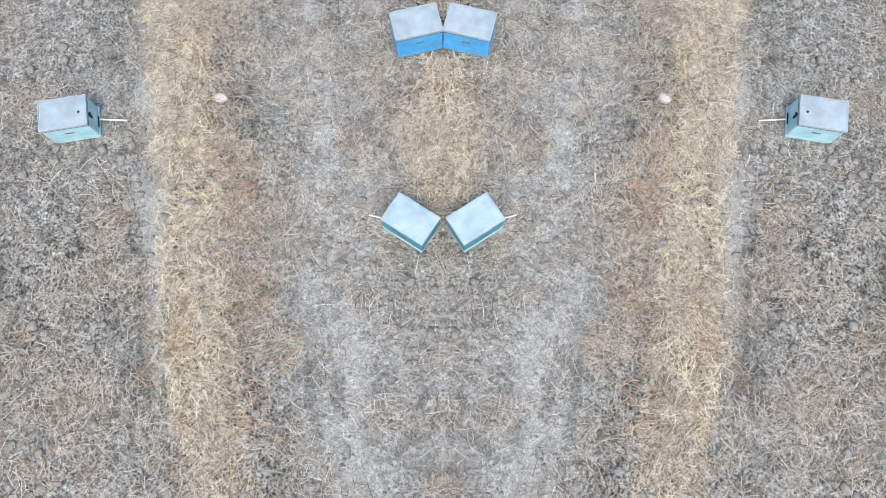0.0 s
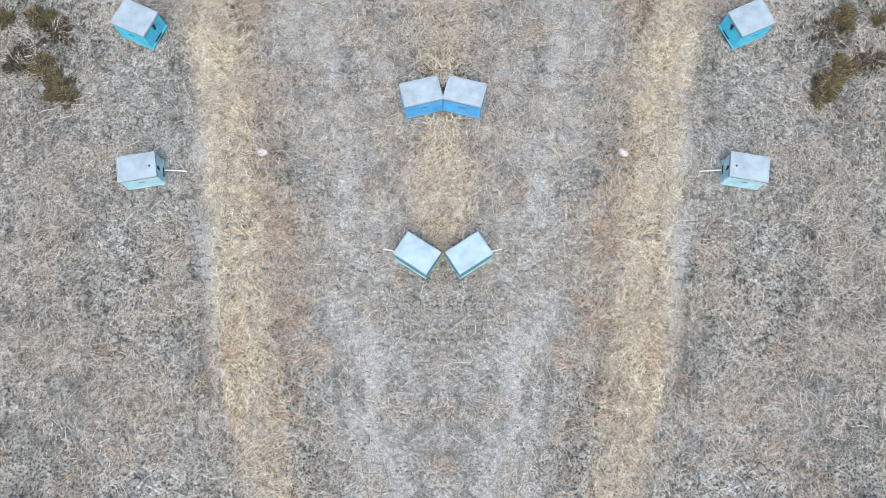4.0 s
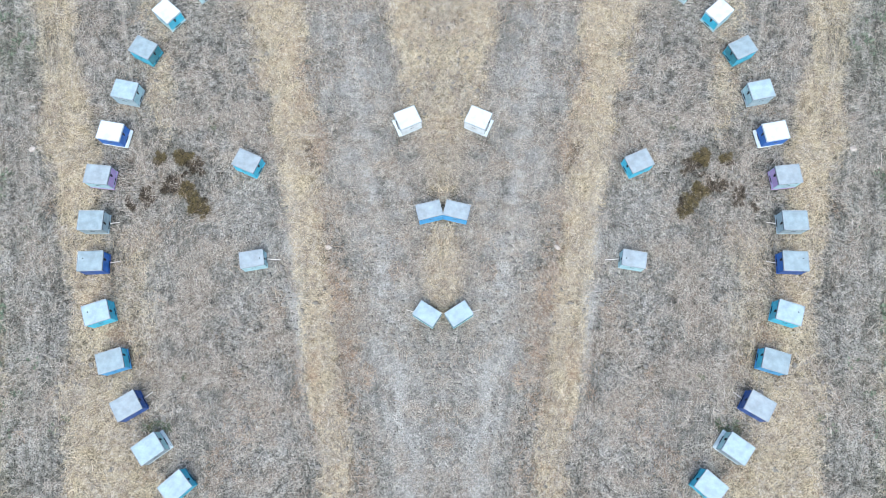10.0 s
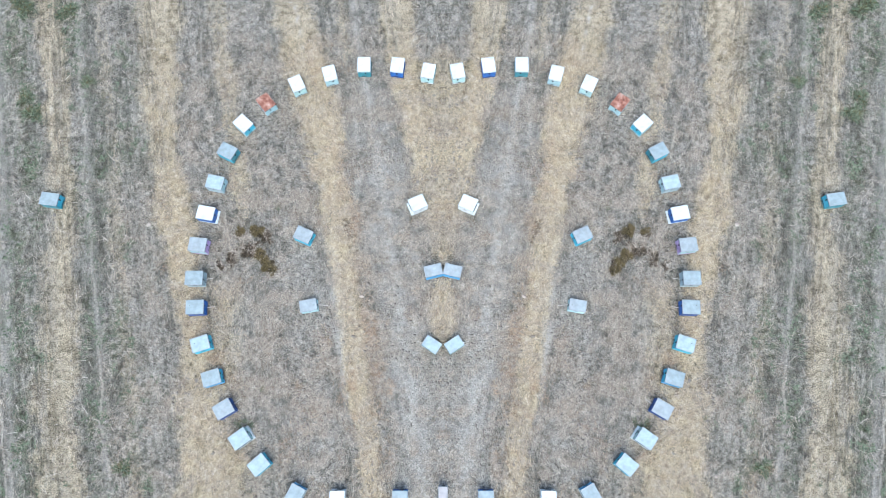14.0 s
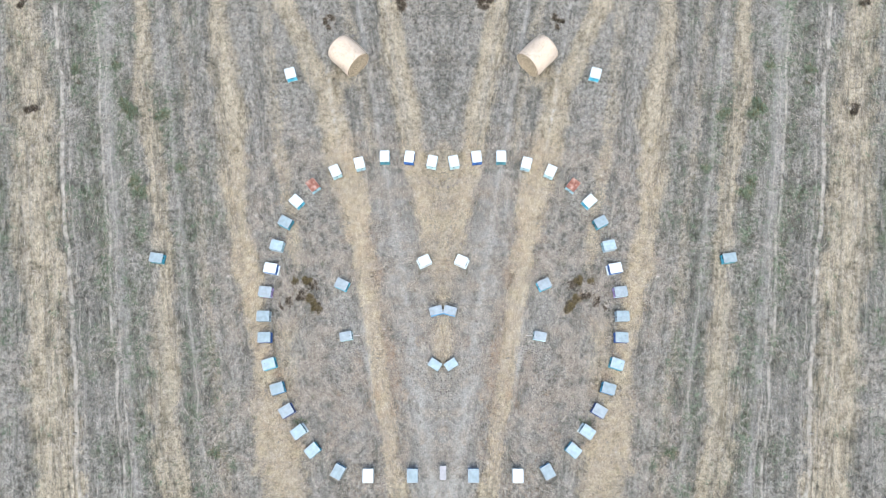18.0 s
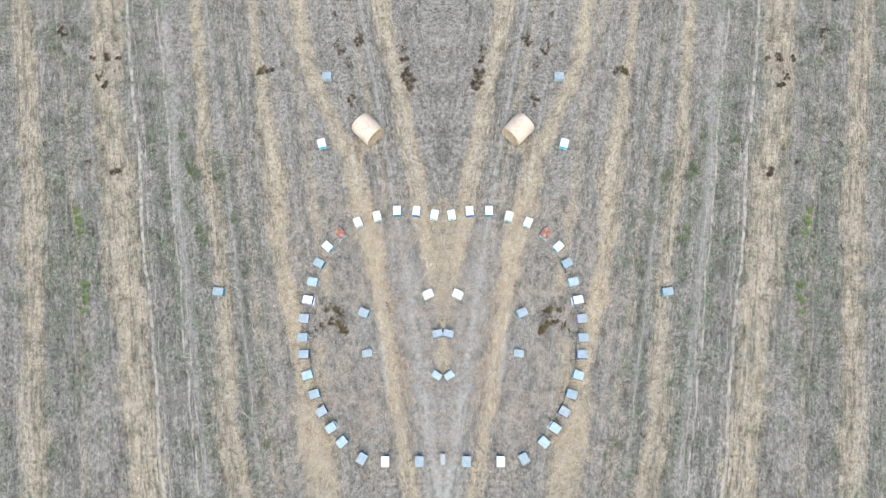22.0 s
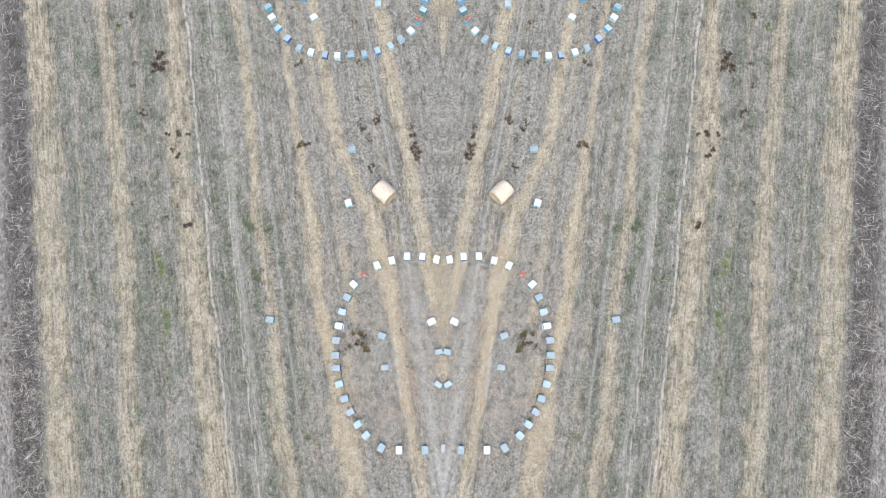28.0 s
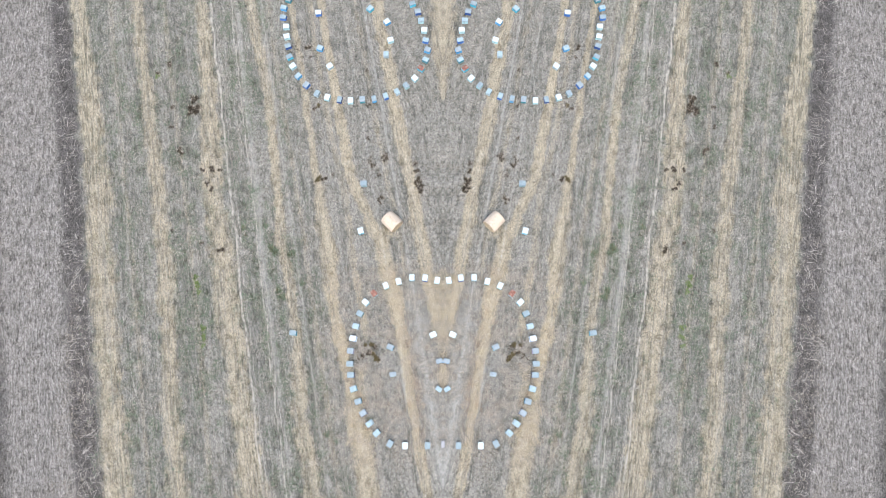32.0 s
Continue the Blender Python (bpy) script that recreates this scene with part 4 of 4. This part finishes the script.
def hive(x, y, turn, lid, body, front="", board="", label="", sx=1.0, sy=1.0, stick=None, knob=None, group="ring of beehives", tall=1.0):
    """A hive whose entrance faces along turn (degrees); its twin stands across the line of symmetry."""
    board = board or body
    HIVES.append((-abs(x), y, turn))
    for side in ((-1, 1) if abs(x) > 0.02 else (-1,)):
        flip = 1 if side < 0 else -1
        root = new("beehive")
        root.matrix_world = pose(side * abs(x), y, 0.0, 0, 0, turn if side < 0 else 180 - turn) @ Matrix.Diagonal((1, 1, tall, 1))
        for name, make, mat in (("bottom_board", board_mesh, PAINTS[board]), ("brood_box", body_mesh, PAINTS[body]),
                                ("cover_rim", rim_mesh, DARK), ("lid", lid_mesh, PAINTS[lid]), ("entrance_slot", slot_mesh, DARK)):
            ob = hang(name, shared((name, mat.name, sx, sy), lambda: make(mat, sx, sy)), root)
            if name == "lid":
                tagged(ob, "weathered " + {"mist": "blue-grey", "cyan": "pale cyan", "pale": "pale blue", "aqua": "pale aqua", "rust": "rusty red"}.get(lid, lid) + " sheet lid")
                the_lid = ob
        if front:
            hang("front_panel", shared(("front_panel", front, sx, sy), lambda: front_mesh(PAINTS[front], sx, sy)), root, front + " painted front panel")
        lt = hang("latch", shared(("latch", sx), lambda: latch_mesh(DARK, sx, sy)), root, "dark metal latch over a round vent")
        lt.location = (0.0, flip * (((x * 7.3 + y * 3.1) % 1.0) - 0.5) * 0.12, 0.0)
        for s in (-1, 1):
            g = hang("handle", shared(("handle",), lambda: grip_mesh(SHADE, 1, 1)), root)
            g.location = (0.0, s * 0.181 * sy, 0.215)
        if stick:
            out, aside, turn_s = stick
            st = hang("stick", shared(("stick",), lambda: stick_mesh(BARE, 1, 1)), root, "pale bare wooden stick")
            st.matrix_basis = pose(out, flip * aside, 0.05, 0, 0, flip * turn_s) @ pose(0, 0, 0, 0, 88, 0)
        hang("folded_edge", shared(("folded_edge", lid == "rust", sx, sy), lambda: flashing_mesh(RUST if lid == "rust" else FOLD, sx, sy)), the_lid, "worn folded sheet edge")
        if knob:
            kn = hang("vent_cap", shared(("vent_cap",), lambda: knob_mesh(DARK, 1, 1)), the_lid, "small dark vent cap")
            kn.location = (knob[0], flip * knob[1], 0.381)
        if board == "white":
            for at, w in ((-0.09, 0.075), (0.07, 0.06)):
                eb = hang("entrance_block", shared(("entrance_block", w), lambda: finish("entrance_block", box(bmesh.new(), -0.015, 0.02, -w, w, 0, 0.03, 0.003), PAINTS["white"])), root, "white wooden entrance block")
                eb.location = (0.302 * sx, flip * at * sy, 0.055)
        tagged(root, label, "beehive", group)


def words(lid, body):
    names = {"mist": "blue-grey", "cyan": "pale cyan", "pale": "pale blue", "aqua": "pale aqua", "blue": "royal blue", "sky": "sky blue", "rust": "rusty red"}
    return "wooden beehive, " + names.get(lid, lid) + " lid, " + names.get(body, body) + " box"


IN = "hives inside the ring"
hive(-4.44, 4.06, 10, "lilac", "cyan", "cyan", label="pale cyan wooden beehive with lilac-grey lid and stick", sx=1.03, sy=1.04, stick=(0.45, -0.02, -14), knob=(0.19, -0.02), group=IN)
hive(-4.71, 6.46, -24, "lilac", "turquoise", label=words("lilac-grey", "turquoise"), sx=1.08, sy=1.22, tall=1.1, group=IN)
hive(-0.86, 7.58, 204, "white", "cream", "", "white", "white wooden beehive with projecting landing board", 1.02, 1.28, tall=1.1, group=IN)
hive(-0.325, 5.23, 14, "lilac", "sky", label="sky blue wooden beehive touching its twin at an angle", sx=1.08, sy=1.03, tall=1.12, group=IN)
hive(-0.365, 2.78, 147, "frost", "teal", "", "aqua", label="teal wooden beehive with pale cyan lid touching its twin", sx=1.03, sy=1.03, stick=(0.33, 0.1, 20), group=IN)

# x, y, turn, lid, body, front, board
RING = [
    (-0.52, 12.42, 259, "white", "aqua", "aqua", "cream"), (-1.62, 12.65, 263, "white", "blue", "", "navy"),
    (-2.81, 12.67, 271, "white", "teal", "", "teal"), (-4.02, 12.33, 285, "white", "pale", "cyan", "pale"),
    (-5.17, 11.93, 295, "white", "aqua", "", "pale"), (-6.22, 11.22, 308, "rust", "cyan", "cyan", "pale"),
    (-6.96, 10.42, 318, "white", "cyan", "turquoise", "cyan"), (-7.44, 9.40, 333, "mist", "turquoise", "teal", "teal"),
    (-7.77, 8.26, 348, "pale", "pale", "cyan", "pale"), (-8.00, 7.17, 350, "white", "blue", "blue", "white"),
    (-8.18, 6.07, 354, "lilac", "cyan", "violet", "violet"), (-8.20, 4.94, 0, "mist", "mist", "pale", "pale"),
    (-8.09, 3.97, 2, "mist", "navy", "blue", "navy"), (-7.82, 2.78, 18, "pale", "turquoise", "turquoise", "turquoise"),
    (-7.38, 1.70, 17, "mist", "sky", "turquoise", "sky"), (-6.92, 0.73, 31, "lilac", "navy", "navy", "navy"),
    (-6.35, -0.17, 36, "pale", "mist", "aqua", "white"), (-5.70, -0.95, 41, "pale", "turquoise", "turquoise", "teal"),
    (-4.55, -1.84, 62, "mist", "pale", "sky", "pale"), (-3.24, -2.00, 90, "white", "cream", "", "cream"),
    (-1.32, -2.00, 90, "mist", "sky", "", "navy"), (0.0, -1.88, 90, "grey", "mist", "", "grey")]
for k, (x, y, turn, lid, body, front, board) in enumerate(RING):
    hive(x * 1.008, 0.45 + (y - 0.45) * 1.008, turn, lid, body, front, board, words(lid, body) + " on dry straw", sx=1.08, sy=0.75 if x == 0.0 else 1.27, tall=1.12,
         stick=(0.36, 0.03, 6) if k in (11, 12, 15, 18) else None, knob=(-0.17, 0.06) if k in (12, 13) else None, group="ring of beehives around the middle")

hive(-13.44, 7.72, -8, "mist", "teal", "turquoise", "teal", "teal wooden beehive standing alone beside weeds", 1.14, 1.18, tall=1.1, group="single beehives")
hive(-7.50, 21.86, 2, "mist", "mist", "", "teal", "blue-grey wooden beehive standing alone on stubble", 1.1, 1.3, tall=1.1, group="single beehives")
hive(-7.65, 17.20, 286, "white", "cyan", "turquoise", "cyan", "white-lidded pale cyan beehive near the straw bale", 1.06, 1.4, tall=1.1, group="single beehives")

# the far ring: only its near half comes into view
FAR = [(-16.08, 40.57, "pale"), (-16.09, 39.5, "mist"), (-15.73, 38.44, "white"), (-15.6, 37.33, "white"), (-15.43, 36.28, "mist"),
       (-15.22, 35.1, "mist"), (-14.83, 34.07, "white"), (-14.25, 33.01, "pale"), (-13.41, 32.04, "lilac"), (-12.32, 31.13, "mist"),
       (-11.29, 30.71, "white"), (-10.09, 30.47, "mist"), (-9.01, 30.37, "white"), (-7.87, 30.49, "lilac"), (-6.73, 30.55, "mist"),
       (-5.6, 30.85, "pale"), (-4.49, 31.31, "pale"), (-3.61, 31.98, "mist"), (-2.77, 32.75, "white"), (-2.17, 33.82, "rust"),
       (-1.72, 34.77, "pale"), (-1.53, 35.86, "lilac"), (-1.71, 36.92, "pale"), (-1.88, 38.06, "white"), (-2.2, 39.16, "pale"),
       (-2.54, 40.14, "lilac"), (-3.1, 41.04, "mist"), (-15.67, 41.5, "mist")]
BODIES = ["sky", "turquoise", "cyan", "blue", "teal", "navy", "pale"]
for k, (x, y, lid) in enumerate(FAR):
    turn = math.degrees(math.atan2(38.8 - y, -8.8 - x))
    body = "cyan" if lid == "white" else BODIES[(k * 3) % 7]
    hive(x, y, turn, lid, body, "", "", words(lid, body) + " in far ring", sx=1.1, sy=1.38 if lid in ("white", "lilac") else 1.2, tall=1.12, group="far ring of beehives")
for x, y, turn, lid, body in [(-12.56, 40.01, 5, "white", "blue"), (-7.37, 40.48, 45, "pale", "turquoise"), (-5.63, 38.99, 215, "white", "sky"),
                              (-5.24, 36.95, 200, "white", "cyan"), (-5.64, 35.35, 270, "pale", "mist"), (-11.19, 34.07, 35, "white", "pale"),
                              (-12.24, 36.05, 340, "pale", "sky")]:
    hive(x, y, turn, lid, body, "", "", words(lid, body) + " in far ring", 1.08, 1.36, tall=1.12, group="hives inside the far ring")


# ---- round straw bales ----
def bale(x, y, turn):
    rng = np.random.RandomState(5)
    R, L, seg, rings = 0.74, 1.46, 48, 14
    bm = bmesh.new()
    rows = []
    for j in range(rings + 1):
        u = -1 + 2 * j / rings
        row = []
        for k in range(seg):
            a = 2 * math.pi * k / seg
            r = R * (1 - 0.05 * abs(u) ** 6) + 0.012 * math.sin(3 * a + 4 * u) + rng.uniform(-0.006, 0.006)
            z = r * math.sin(a)
            row.append(bm.verts.new((u * L / 2, r * math.cos(a), max(z, -R * 0.93))))
        rows.append(row)
    for p, q in zip(rows, rows[1:]):
        for k in range(seg):
            bm.faces.new((p[k], p[(k + 1) % seg], q[(k + 1) % seg], q[k]))
    ends = [bmesh.new(), bmesh.new()]
    for s, eb in zip((-1, 1), ends):
        last = None
        for i in range(9):
            f = 1 - i / 8
            ring = []
            for k in range(seg):
                a = 2 * math.pi * k / seg
                r = R * 0.955 * f + 0.012 * math.sin(3 * a + 4 * s) * f
                ring.append(eb.verts.new((s * (L / 2 - 0.004 - 0.035 * (i % 2) * 0.6 + rng.uniform(-0.012, 0.012)), r * math.cos(a), max(r * math.sin(a), -R * 0.93)))
                            if f > 0 else None)
            if f == 0:
                c = eb.verts.new((s * (L / 2 - 0.05), 0, 0))
                for k in range(seg):
                    eb.faces.new((last[k], last[(k + 1) % seg], c))
            elif last:
                for k in range(seg):
                    eb.faces.new((last[k], last[(k + 1) % seg], ring[(k + 1) % seg], ring[k]))
            last = ring
    side = finish("rolled_side", bm, BALE, True)
    caps = [finish("end_face", eb, BALE_END) for eb in ends]
    # loose ends of straw that stick out of the roll
    n = 700
    a, u = rng.rand(n) * 2 * np.pi, rng.uniform(-0.68, 0.68, n)
    out = rng.uniform(0.0, 0.05, n)
    base = np.stack([u, np.cos(a) * (R - 0.01), np.sin(a) * (R - 0.01)], -1)
    slip = rng.uniform(0.05, 0.2, n) / R
    tip = np.stack([u + rng.normal(0, 0.05, n), np.cos(a + slip) * (R + out), np.sin(a + slip) * (R + out)], -1)
    wide = np.stack([np.full(n, 0.004), np.zeros(n), np.zeros(n)], -1)
    pts = np.stack([base - wide, base + wide, tip + wide, tip - wide], 1)
    pts = pts[np.sin(a) > -0.7].reshape(-1, 3)
    wisps = mesh_from("wisps", pts, np.arange(len(pts)).reshape(-1, 4), STRAW)
    for s in (-1, 1):
        root = new("straw_bale")
        root.matrix_world = pose(s * abs(x), y, R * 0.93 - 0.015, 0, 0, turn if s < 0 else 180 - turn)
        hang("rolled_side", side, root)
        for c in caps:
            hang("end_face", c, root, "darker end with coiled straw layers")
        tagged(hang("wisps", wisps, root, "loose straw ends"), kind="stuff")
        tagged(root, "large round pale straw bale lying on the stubble", "straw bale", "round straw bales")


bale(-4.72, 18.0, -45)


# ---- the straw comes last: none lies inside a hive ----
build_straw()
